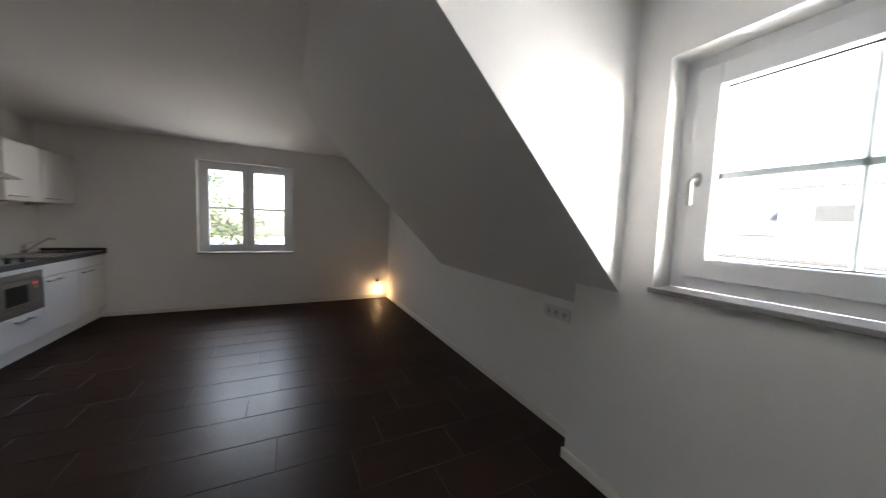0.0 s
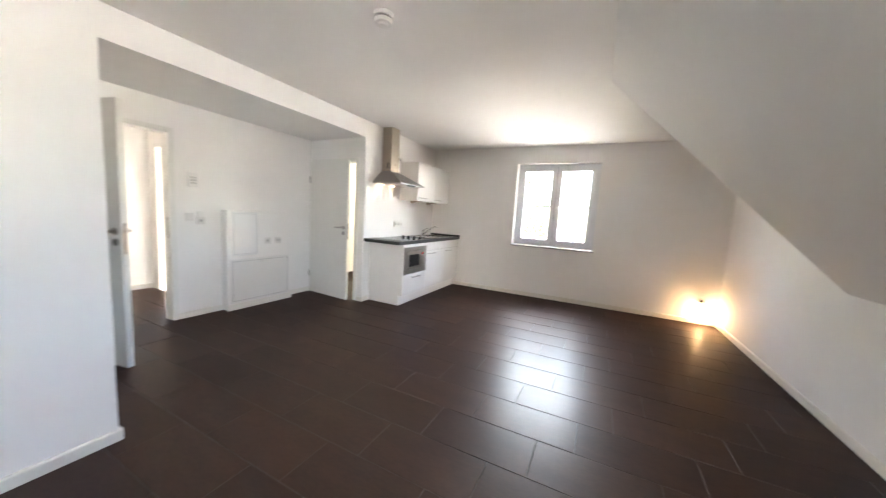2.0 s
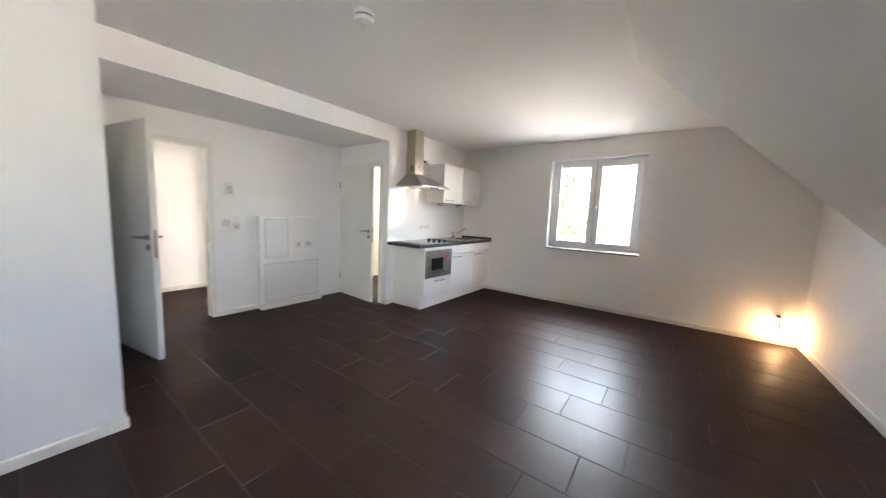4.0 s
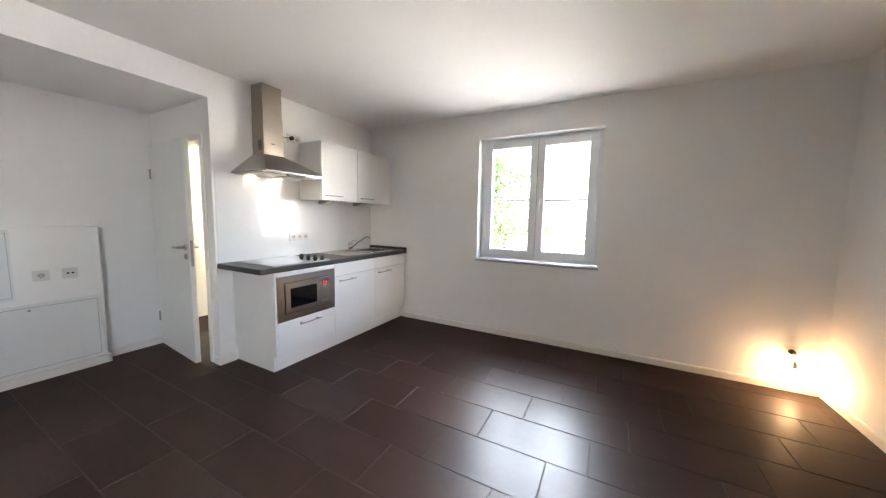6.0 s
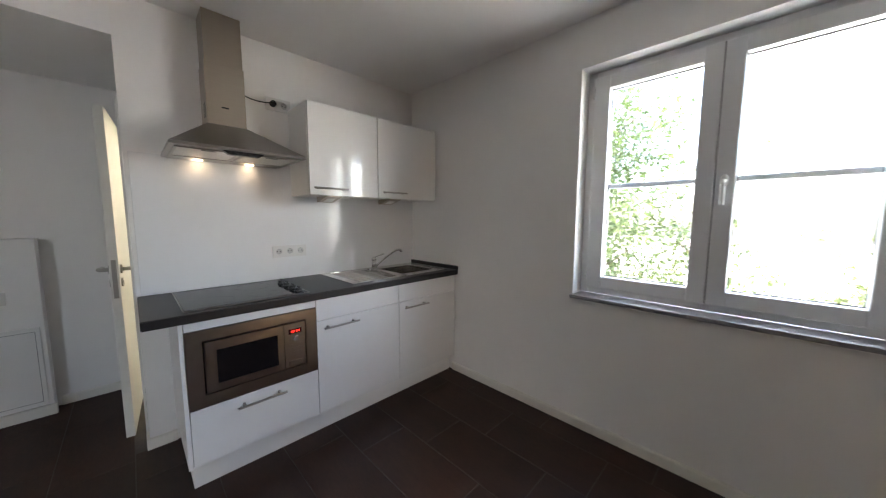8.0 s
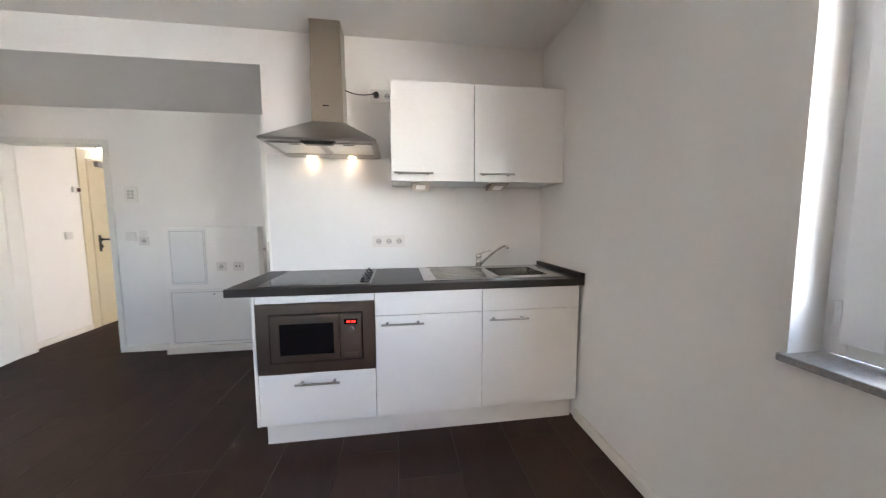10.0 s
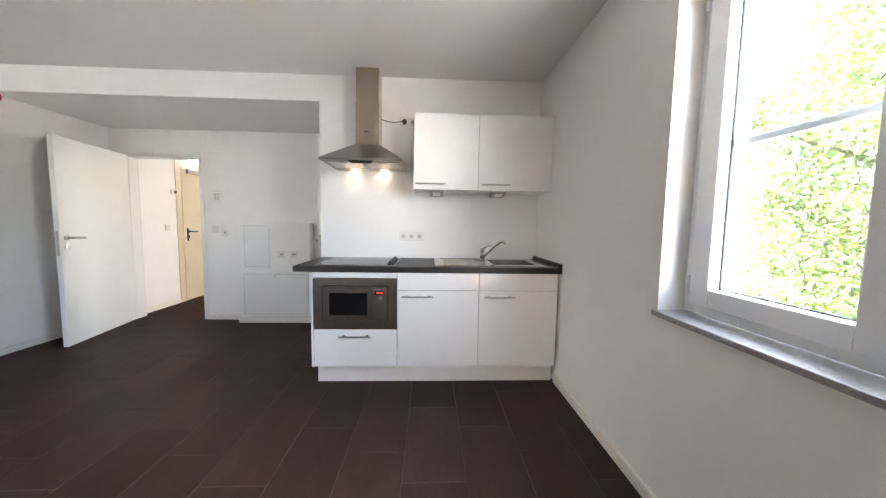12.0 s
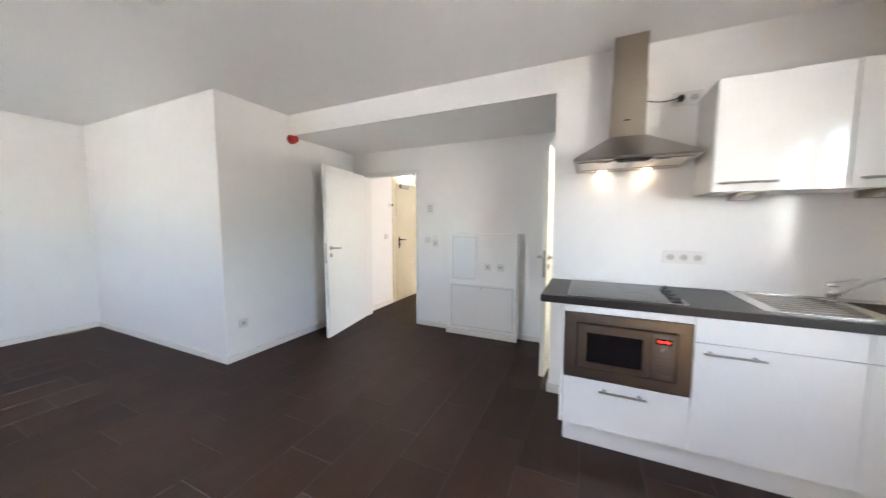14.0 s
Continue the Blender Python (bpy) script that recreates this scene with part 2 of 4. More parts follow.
def boxes(*rows, bevel=0.0):
    bm = bmesh.new()
    for r in rows:
        box(bm, *r, bevel=bevel)
    return bm


def rod(bm, a, b, r0, r1=None, sides=16, caps=True):
    a, b = Vector(a), Vector(b)
    m = Matrix.Translation((a + b) / 2) @ (b - a).to_track_quat("Z", "Y").to_matrix().to_4x4()
    bmesh.ops.create_cone(bm, cap_ends=caps, segments=sides, radius1=r0, radius2=r0 if r1 is None else r1, depth=(b - a).length, matrix=m)
    return bm


def ball(bm, c, r, squash=(1, 1, 1), u=16, v=10):
    bmesh.ops.create_uvsphere(bm, u_segments=u, v_segments=v, radius=r, matrix=Matrix.Translation(c) @ Matrix.Diagonal((*squash, 1)))
    return bm


def prism(bm, outline, axis, a, b):
    """A solid from an outline of two coordinates, drawn out along an axis from a to b."""
    def at(p, w):
        return {"x": (w, p[0], p[1]), "y": (p[0], w, p[1]), "z": (p[0], p[1], w)}[axis]
    lo, hi = [bm.verts.new(at(p, a)) for p in outline], [bm.verts.new(at(p, b)) for p in outline]
    k = len(outline)
    bm.faces.new(lo[::-1]), bm.faces.new(hi)
    for i in range(k):
        bm.faces.new((lo[i], lo[(i + 1) % k], hi[(i + 1) % k], hi[i]))
    bmesh.ops.recalc_face_normals(bm, faces=bm.faces)
    return bm


def tube(points, r, sides=10):
    """A bent round bar along points."""
    bm = bmesh.new()
    pts = [Vector(p) for p in points]
    rings = []
    for i, p in enumerate(pts):
        d = (pts[min(i + 1, len(pts) - 1)] - pts[max(i - 1, 0)]).normalized()
        q = d.to_track_quat("Z", "Y")
        rings.append([bm.verts.new(p + q @ Vector((r * math.cos(6.2832 * k / sides), r * math.sin(6.2832 * k / sides), 0))) for k in range(sides)])
    for a, b in zip(rings, rings[1:]):
        for k in range(sides):
            bm.faces.new((a[k], a[(k + 1) % sides], b[(k + 1) % sides], b[k]))
    bm.faces.new(rings[0][::-1]), bm.faces.new(rings[-1])
    for f in bm.faces:
        f.smooth = True
    return bm


def bend(a, b, c, n=8):
    """Points on a curve from a by way of b to c."""
    a, b, c = Vector(a), Vector(b), Vector(c)
    return [(1 - t) ** 2 * a + 2 * t * (1 - t) * b + t * t * c for t in [i / n for i in range(n + 1)]]


def mesh_of(name, bm, mat, smooth=False):
    me = bpy.data.meshes.new(name)
    bm.to_mesh(me)
    bm.free()
    me.materials.append(mat)
    if smooth:
        for p in me.polygons:
            p.use_smooth = True
    return me


def thing(name, place, label, category, group="", kind="", turn=0):
    ob = new(name)
    ob.empty_display_size = 0.1
    ob.matrix_basis = pose(*place, 0, 0, turn)
    return tagged(ob, label, category, group, kind)


def part(name, bm, mat, parent, label="", local=False, smooth=False):
    """Links a bmesh, drawn in the room's or in its thing's own coordinates, as one part of a thing."""
    if not local:
        bmesh.ops.transform(bm, matrix=world_of(parent).inverted(), verts=bm.verts)
    ob = new(name, mesh_of(name, bm, mat, smooth))
    ob.parent = parent
    if label:
        ob["label"] = label
    return ob


def structure(name, bm, mat, label, category):
    return tagged(new(name, mesh_of(name, bm, mat)), label, category, "", "structure")


# ---- plan ----
CEILING, SOFFIT = 2.435, 2.22
Y_WIN, X_KIT, X_BAY, X_DORM = 6.005, -2.785, 1.59, 1.43
X_WEST, Y_NORTH, Y_SOUTH, X_BLOCK, Y_BACK = -3.80, 4.08, 1.36, -2.04, -1.20
WIN = (-1.225, 0.015, 0.845, 2.168)      # x0, x1, z0, z1 of the window in the north wall
DWIN = (0.185, 1.227, 1.116, 2.108)     # y0, y1, z0, z1 of the dormer window
SLOPE = 2.486                           # x + z on the sloped ceiling
SLOPE_Y = (1.385, 3.75)
D1 = (1.535, 2.370, 1.928)               # y0, y1, top of the door to the hall
D2 = (-3.745, -2.915, 1.925)            # x0, x1, top of the bathroom door

# ---- walls ----
W = WIN
structure("wall_north", boxes((-2.9, W[0], Y_WIN, 6.32, -0.1, 2.6), (W[1], 1.9, Y_WIN, 6.32, -0.1, 2.6), (W[0], W[1], Y_WIN, 6.32, -0.1, W[2] - 0.02), (W[0], W[1], Y_WIN, 6.32, W[3], 2.6)), PLASTER, "white painted wall with a double window", "wall")
structure("wall_kitchen", boxes((-2.9, X_KIT, Y_NORTH, Y_WIN, -0.1, 2.6)), PLASTER, "white painted wall behind the kitchenette", "wall")
structure("wall_alcove_north", boxes((X_WEST, D2[0], Y_NORTH, 4.19, -0.1, SOFFIT + 0.1), (D2[1], -2.9, Y_NORTH, 4.19, -0.1, SOFFIT + 0.1), (D2[0], D2[1], Y_NORTH, 4.19, D2[2], SOFFIT + 0.1)), PLASTER, "white painted alcove wall with the bathroom door", "wall")
structure("wall_west", boxes((-3.92, X_WEST, 1.24, D1[0], -0.1, 2.5), (-3.92, X_WEST, D1[1], 4.19, -0.1, 2.5), (-3.92, X_WEST, D1[0], D1[1], D1[2], 2.5)), PLASTER, "white painted alcove wall with the hall door", "wall")
structure("wall_south", boxes((X_WEST, X_BLOCK, 1.24, Y_SOUTH, -0.1, 2.6)), PLASTER, "white painted wall beside the open door", "wall")
structure("wall_block", boxes((-2.16, X_BLOCK, Y_BACK, 1.24, -0.1, 2.6)), PLASTER, "white painted wall of the projecting block", "wall")
structure("wall_back", boxes((-2.16, 1.72, Y_BACK - 0.12, Y_BACK, -0.1, 2.6)), PLASTER, "white painted back wall", "wall")
D = DWIN
structure("wall_dormer", boxes((X_DORM, 1.785, Y_BACK, D[0], -0.1, 2.6), (X_DORM, 1.785, D[1], SLOPE_Y[0], -0.1, 2.6), (X_DORM, 1.785, D[0], D[1], -0.1, D[2] - 0.02), (X_DORM, 1.785, D[0], D[1], D[3], 2.6), (X_DORM, 1.785, SLOPE_Y[0], 1.65, -0.1, SLOPE - X_DORM + 0.03)), PLASTER, "white painted dormer wall with a window", "wall")
structure("wall_east", boxes((X_BAY, 1.90, 1.65, Y_WIN, -0.1, 2.6)), PLASTER, "white painted knee wall under the roof slope", "wall")
bm = bmesh.new()
prism(bm, [(SLOPE - CEILING - 0.005, CEILING + 0.005), (X_BAY + 0.01, SLOPE - X_BAY - 0.01), (X_BAY + 0.01, CEILING + 0.005)], "y", *SLOPE_Y)
structure("ceiling_slope", bm, CEIL, "white painted sloped ceiling under the roof", "ceiling")
structure("ceiling", boxes((X_KIT, 1.9, Y_BACK, Y_WIN, CEILING, 2.6), (-2.16, X_KIT + 0.01, Y_BACK, Y_SOUTH, CEILING, 2.6)), CEIL, "flat white painted ceiling", "ceiling")
structure("ceiling_alcove", boxes((X_WEST, X_KIT, Y_SOUTH, Y_NORTH, SOFFIT, 2.6)), CEIL, "lowered white ceiling over the alcove", "ceiling")

# hall, bathroom and the bright room behind
structure("wall_hall_south", boxes((-5.6, -5.30, 1.36, 1.46, -0.1, 2.5), (-4.66, -3.92, 1.36, 1.46, -0.1, 2.5), (-5.30, -4.66, 1.36, 1.46, 1.96, 2.5)), PLASTER, "white hall wall with the entrance door", "wall")
structure("wall_hall_west", boxes((-5.6, -5.5, 1.46, 2.85, -0.1, 2.5)), PLASTER, "white wall at the end of the hall", "wall")
structure("wall_hall_north", boxes((-7.7, -5.32, 2.85, 3.0, -0.1, 2.5), (-4.52, -3.92, 2.85, 3.0, -0.1, 2.5), (-5.32, -4.52, 2.85, 3.0, 1.95, 2.5)), PLASTER, "white hall wall with an open doorway", "wall")
structure("ceiling_hall", boxes((-7.7, -3.92, 1.36, 6.1, 2.3, 2.4)), CEIL, "white hall ceiling", "ceiling")
structure("wall_far_room_west", boxes((-7.8, -7.7, 2.85, 3.55, -0.1, 2.5), (-7.8, -7.7, 5.65, 6.1, -0.1, 2.5), (-7.8, -7.7, 3.55, 5.65, 2.1, 2.5), (-7.8, -7.7, 3.55, 5.65, -0.1, 0.06)), PLASTER, "white wall with a tall window in the far room", "wall")
structure("wall_far_room_north", boxes((-7.7, -3.92, 6.0, 6.1, -0.1, 2.5)), PLASTER, "white wall of the far room", "wall")
structure("wall_far_room_east", boxes((-4.52, -4.42, 3.0, 6.0, -0.1, 2.5)), PLASTER, "white wall between far room and bathroom", "wall")
structure("wall_bath_north", boxes((-4.42, -3.95, 5.9, 6.0, -0.1, 2.5), (-3.95, -2.9, 5.9, 6.0, -0.1, 2.5)), PLASTER, "white bathroom end wall", "wall")
structure("wall_bath_south", boxes((-4.42, -3.92, 4.09, 4.19, -0.1, 2.5)), PLASTER, "white bathroom wall", "wall")
structure("ceiling_bath", boxes((-3.92, -2.9, 4.19, 6.0, 2.3, 2.4)), CEIL, "white bathroom ceiling", "ceiling")
structure("floor_far_room", boxes((-7.7, -5.5, 2.85, 6.0, -0.1, -0.004), (-5.5, -4.52, 3.0, 6.0, -0.1, -0.004)), TILE, "dark tiled floor of the far room", "floor")
structure("floor_bath", boxes((-4.42, -2.9, 4.19, 5.9, -0.1, -0.004)), TILE, "dark tiled bathroom floor", "floor")

# ---- skirting ----
def skirting(rows):
    """Rounded boards along the walls: x0, y0, x1, y1, and the way that they face."""
    for x0, y0, x1, y1, nx, ny in rows:
        bm, t, h = bmesh.new(), 0.014, 0.062
        prof = [(0, 0), (t, 0), (t, h - 0.010), (t - 0.003, h - 0.003), (t - 0.009, h), (0, h)]
        if ny:
            prism(bm, [(y0 + ny * p, z) for p, z in prof], "x", x0, x1)
        else:
            prism(bm, [(x0 + nx * p, z) for p, z in prof], "y", y0, y1)
        structure("baseboard", bm, TRIM, "cream-white wooden skirting board", "skirting board")


skirting([
    (-2.24, Y_WIN, X_BAY, Y_WIN, 0, -1), (X_BAY, 1.65, X_BAY, Y_WIN - 0.014, -1, 0),
    (X_DORM, Y_BACK + 0.014, X_DORM, 1.664, -1, 0), (X_DORM, 1.65, X_BAY - 0.014, 1.65, 0, 1),
    (X_BLOCK, Y_BACK, X_DORM - 0.014, Y_BACK, 0, 1), (X_BLOCK, Y_BACK + 0.014, X_BLOCK, Y_SOUTH + 0.014, 1, 0),
    (X_WEST, Y_SOUTH, X_BLOCK, Y_SOUTH, 0, 1), (X_WEST, D1[1] + 0.028, X_WEST, 2.82, 1, 0), (X_WEST, 3.66, X_WEST, Y_NORTH, 1, 0),
    (D2[1] + 0.05, Y_NORTH, X_KIT + 0.014, Y_NORTH, 0, -1), (X_KIT, Y_NORTH, X_KIT, 4.20, 1, 0),
    (-4.585, 1.46, -3.92, 1.46, 0, 1), (-5.5, 1.46, -5.5, 2.85, 1, 0),
])


# ---- windows ----
def window(name, m, width, height, sashes, label, handle_at, cross, y0=0.113, f=0.05, s=0.072):
    """A plastic window: x along the wall, y outwards, z up from the sill, the wall's face at y = 0."""
    win = tagged(new(name), label, "window", "", "structure")
    win.matrix_basis = m
    y1 = y0 + 0.07
    bm = bmesh.new()
    for r in ((0, f, 0, height), (width - f, width, 0, height), (f, width - f, 0, f), (f, width - f, height - f, height)):
        box(bm, r[0], r[1], y0, y1, r[2], r[3], 0.004)
    part("window_frame", bm, PVC, win, local=True)
    sill = bmesh.new()
    box(sill, -0.012, width + 0.012, -0.022, -0.0005, -0.024, -0.002, 0.003)
    box(sill, 0.001, width - 0.001, -0.004, y0 + 0.01, -0.024, -0.002, 0.0)
    part("window_sill", sill, GRANITE, win, "grey speckled granite sill", local=True)
    w = (width - 2 * f + 0.02) / sashes
    for i in range(sashes):
        a, b, lo, hi = f - 0.01 + i * w + 0.002, f - 0.01 + (i + 1) * w - 0.002, f - 0.012, height - f + 0.012
        bm = bmesh.new()
        sl, sr = (s, s) if sashes == 1 else (s + (0.002 if i else 0.012), s + (0.002 if i < sashes - 1 else 0.012))
        ga, gb = a + sl, b - sr
        for r in ((a, ga, lo, hi), (gb, b, lo, hi), (ga, gb, lo, lo + s), (ga, gb, hi - s, hi)):
            box(bm, r[0], r[1], y0 - 0.018, y1 - 0.012, r[2], r[3], 0.005)
        sash = part("sash", bm, PVC, win, local=True)
        bm = bmesh.new()
        e = 0.004
        for r in ((ga - e, ga + e, lo + s, hi - s), (gb - e, gb + e, lo + s, hi - s), (ga, gb, lo + s - e, lo + s + e), (ga, gb, hi - s - e, hi - s + e)):
            box(bm, r[0], r[1], y0 + 0.026, y0 + 0.034, r[2], r[3])
        part("gasket", bm, GASKET, sash, local=True)
        pane = part("pane", boxes((ga - 0.003, gb + 0.003, y0 + 0.036, y0 + 0.040, lo + s - 0.003, hi - s + 0.003)), GLASS, sash, "clear glass pane", local=True)
        pane.visible_shadow = False
        bm = bmesh.new()
        mid = (lo + hi) / 2 - 0.006
        box(bm, ga, gb, y0 + 0.0415, y0 + 0.055, mid - 0.014, mid + 0.014, 0.003)
        if cross:
            c = (a + b) / 2
            box(bm, c - 0.010, c + 0.010, y0 + 0.0415, y0 + 0.056, lo + s, hi - s, 0.003)
        part("glazing_bar", bm, PVC, sash, local=True)
        for hz in (lo + 0.045, hi - 0.115):
            side = a - 0.012 if i == 0 and handle_at > width / 2 - 0.2 else b - 0.002
            part("hinge", rod(bmesh.new(), (side + 0.007, y0 - 0.022, hz), (side + 0.007, y0 - 0.022, hz + 0.07), 0.008, sides=10), PVC, sash, local=True)
    if sashes == 2:
        c = width / 2
        part("meeting_seal", boxes((c - 0.010, c + 0.010, y0 - 0.010, y1 - 0.016, f - 0.010, height - f + 0.010)), GASKET, win, "dark seal between the two sashes", local=True)
    h, hz = handle_at, height / 2 - 0.02
    grip = part("handle", ball(bmesh.new(), (h, y0 - 0.022, hz), 0.021, (0.8, 0.4, 1.5)), NICKEL if cross else WHITEP, win, "metal window handle" if cross else "white window handle", local=True, smooth=True)
    bm = tube(bend((h, y0 - 0.024, hz), (h, y0 - 0.076, hz + 0.005), (h, y0 - 0.076, hz - 0.03)), 0.0095)
    rod(bm, (h, y0 - 0.076, hz - 0.028), (h, y0 - 0.070, hz - 0.112), 0.0105, 0.008)
    part("grip", bm, NICKEL if cross else WHITEP, grip, local=True)
    return win


window("window_1", pose(WIN[0], Y_WIN, WIN[2]), WIN[1] - WIN[0], WIN[3] - WIN[2], 2, "white plastic double window with thin glazing bars, closed", (WIN[1] - WIN[0]) / 2 + 0.036, False)
window("window_2", pose(X_DORM, DWIN[1], DWIN[2], 0, 0, -90), DWIN[1] - DWIN[0], DWIN[3] - DWIN[2], 1, "white plastic dormer window with crossed glazing bars, closed", 0.088, True, 0.12, 0.065, 0.085)


# ---- doors ----
def lever(parent, x, y, z, sign, mat, toward=-1):
    """A lever handle with round roses on the face of a leaf."""
    rose = part("rose", rod(bmesh.new(), (x, y, z), (x, y + sign * 0.008, z), 0.026, sides=24), mat, parent, local=True)
    bm = tube([(x, y + sign * 0.006, z), (x, y + sign * 0.035, z), (x + toward * 0.006, y + sign * 0.047, z), (x + toward * 0.02, y + sign * 0.052, z), (x + toward * 0.125, y + sign * 0.050, z - 0.004)], 0.011)
    part("lever", bm, mat, rose, local=True)
    key = part("key_rose", rod(bmesh.new(), (x, y, z - 0.078), (x, y + sign * 0.007, z - 0.078), 0.026, sides=24), mat, parent, local=True)
    part("keyhole", boxes((x - 0.004, x + 0.004, min(y + sign * 0.006, y + sign * 0.0085), max(y + sign * 0.006, y + sign * 0.0085), z - 0.092, z - 0.068)), HOLE, key, local=True)


def door_leaf(name, place, turn, width, height, label, mat, metal, z_handle=0.98, hinge_out=1):
    """A rebated leaf, hinged at its own origin and running along x; its room face looks to minus y."""
    leaf = thing(name, place, label, "door", "", "", turn)
    bm = bmesh.new()
    box(bm, 0, width, -0.020, 0.020, 0.006, height, 0.002)
    box(bm, -0.0, width, hinge_out * 0.012 - 0.0, hinge_out * 0.012 + 0.001, 0.006, height)
    part("panel", bm, mat, leaf, local=True)
    for s in (-1, 1):
        lever(leaf, width - 0.062, s * 0.020, z_handle, s, metal)
    part("lock_plate", boxes((width - 0.0005, width + 0.0015, -0.010, 0.010, z_handle - 0.16, z_handle + 0.06)), NICKEL, leaf, "steel lock plate on the edge", local=True)
    part("latch", boxes((width, width + 0.012, -0.006, 0.006, z_handle - 0.012, z_handle + 0.012)), NICKEL, leaf, local=True)
    for z in (0.24, height - 0.30):
        part("hinge", rod(bmesh.new(), (-0.004, hinge_out * 0.026, z), (-0.004, hinge_out * 0.026, z + 0.09), 0.008, sides=12), NICKEL, leaf, local=True)
    return leaf


def door_frame(name, axis, a, b, top, n0, n1, label, mat=None, w=0.048):
    """A lined frame: opening from a to b along the wall, the wall from n0 to n1."""
    fr = tagged(new(name), label, "door frame", "", "structure")
    p, t, mat = 0.012, 0.022, mat or DOORW

    def q(u0, u1, v0, v1, z0, z1, bm):
        box(bm, *((u0, u1, v0, v1) if axis == "x" else (v0, v1, u0, u1)), z0, z1, 0.003)
    for s0, s1 in ((n0 - p, n0 - 0.0005), (n1 + 0.0005, n1 + p)):
        bm = bmesh.new()
        q(a - w + t, a + t, s0, s1, 0, top + w - t, bm)
        q(b - t, b + w - t, s0, s1, 0, top + w - t, bm)
        q(a + t, b - t, s0, s1, top - t, top + w - t, bm)
        part("casing", bm, mat, fr)
    bm = bmesh.new()
    q(a + 0.0005, a + t, n0, n1, 0, top - t, bm)
    q(b - t, b - 0.0005, n0, n1, 0, top - t, bm)
    q(a + 0.0005, b - 0.0005, n0, n1, top - t, top - 0.0005, bm)
    part("lining", bm, mat, fr)
    return fr


door_frame("door_frame_1", "y", D1[0], D1[1], D1[2], -3.92, X_WEST, "white door frame to the hall")
part("strike_plate", boxes((-3.85, -3.83, D1[1] - 0.0235, D1[1] - 0.0215, 0.86, 1.08)), NICKEL, bpy.data.objects["door_frame_1"], "steel strike plate")
door_frame("door_frame_2", "x", D2[0], D2[1], D2[2], Y_NORTH, 4.19, "white door frame to the bathroom")
door_leaf("door_1", (-3.775, 1.548, 0), 10.8, 0.876, 1.918, "white laminate door standing wide open, satin handles", DOORW, NICKEL, 1.01, -1)
door_leaf("door_2", (-3.765, 4.066, 0), -4.8, 0.780, 1.915, "white laminate bathroom door standing ajar, satin handles", DOORW, NICKEL, 1.01, -1)
door_frame("door_frame_3", "x", -5.30, -4.66, 1.96, 1.36, 1.46, "cream steel frame of the entrance door", CREAM, 0.095)
fire = thing("door_3", (-5.27, 1.445, 0), "cream steel entrance door, closed, black lever handle", "door")
part("panel", boxes((0.0, 0.58, -0.03, 0.03, 0.006, 1.93), bevel=0.002), CREAM, fire, local=True)
part("handle_plate", boxes((0.495, 0.527, 0.0302, 0.036, 0.88, 1.07), bevel=0.002), BLACKP, fire, "black handle plate", local=True)
lever(fire, 0.511, 0.036, 1.02, 1, BLACKP)
bm = boxes((0.24, 0.50, 0.032, 0.075, 1.862, 1.922), bevel=0.004)
closer = part("door_closer", bm, GREYP, fire, "grey door closer", local=True)
part("arm", tube([(0.30, 0.06, 1.92), (0.16, 0.09, 1.935), (0.06, 0.04, 1.938)], 0.007), GREYP, closer, local=True)
door_frame("door_frame_4", "x", -5.32, -4.52, 1.95, 2.85, 3.0, "white frame of the open doorway off the hall")


# ---- kitchenette ----
def bar_handle(parent, x, y0, y1, z):
    """A satin bar on two posts along y."""
    bm = rod(bmesh.new(), (x + 0.032, y0, z), (x + 0.032, y1, z), 0.006, sides=12)
    h = part("handle", bm, NICKEL, parent, "satin steel bar handle")
    for y in (y0 + 0.03, y1 - 0.03):
        part("post", rod(bmesh.new(), (x, y, z), (x + 0.030, y, z), 0.0075, 0.006, sides=12), NICKEL, h)


X_F, Z_TOP, PLINTH = -2.20, 0.882, 0.145
U = [4.216, 4.810, 5.400, 5.980]


def base_unit(name, y0, y1, label):
    u = thing(name, (-2.49, (y0 + y1) / 2, 0), label, "kitchen cabinet", "kitchenette base cabinets")
    bm = boxes((X_KIT + 0.004, X_F - 0.021, y0 + 0.001, y0 + 0.017, PLINTH, 0.838), (X_KIT + 0.004, X_F - 0.021, y1 - 0.017, y1 - 0.001, PLINTH, 0.838), (X_KIT + 0.004, X_F - 0.021, y0 + 0.017, y1 - 0.017, PLINTH, PLINTH + 0.016), (X_KIT + 0.004, X_KIT + 0.01, y0 + 0.017, y1 - 0.017, PLINTH + 0.016, 0.838), (X_F - 0.12, X_F - 0.021, y0 + 0.017, y1 - 0.017, 0.822, 0.838))
    part("body", bm, CARCASS, u)
    return u


def front(u, name, y0, y1, z0, z1, handle=None):
    f = part(name, boxes((X_F - 0.019, X_F, y0 + 0.0015, y1 - 0.0015, z0 + 0.0015, z1 - 0.0015), bevel=0.0015), GLOSSW, u)
    if handle:
        bar_handle(f, X_F, *handle)
    return f


u1 = base_unit("microwave_cabinet", U[0], U[1], "white gloss base cabinet housing a built-in microwave")
front(u1, "drawer", U[0], U[1], PLINTH, 0.424, (4.40, 4.625, 0.375))
front(u1, "filler", U[0], U[1], 0.797, 0.838)
part("microwave_shelf", boxes((X_KIT + 0.03, X_F - 0.022, U[0] + 0.018, U[1] - 0.018, 0.40, 0.418)), CARCASS, u1)
u2 = base_unit("base_cabinet", U[1], U[2], "white gloss base cabinet with false drawer and door")
front(u2, "drawer_front", U[1], U[2], 0.711, 0.838)
front(u2, "door", U[1], U[2], PLINTH, 0.711, (4.845, 5.07, 0.668))
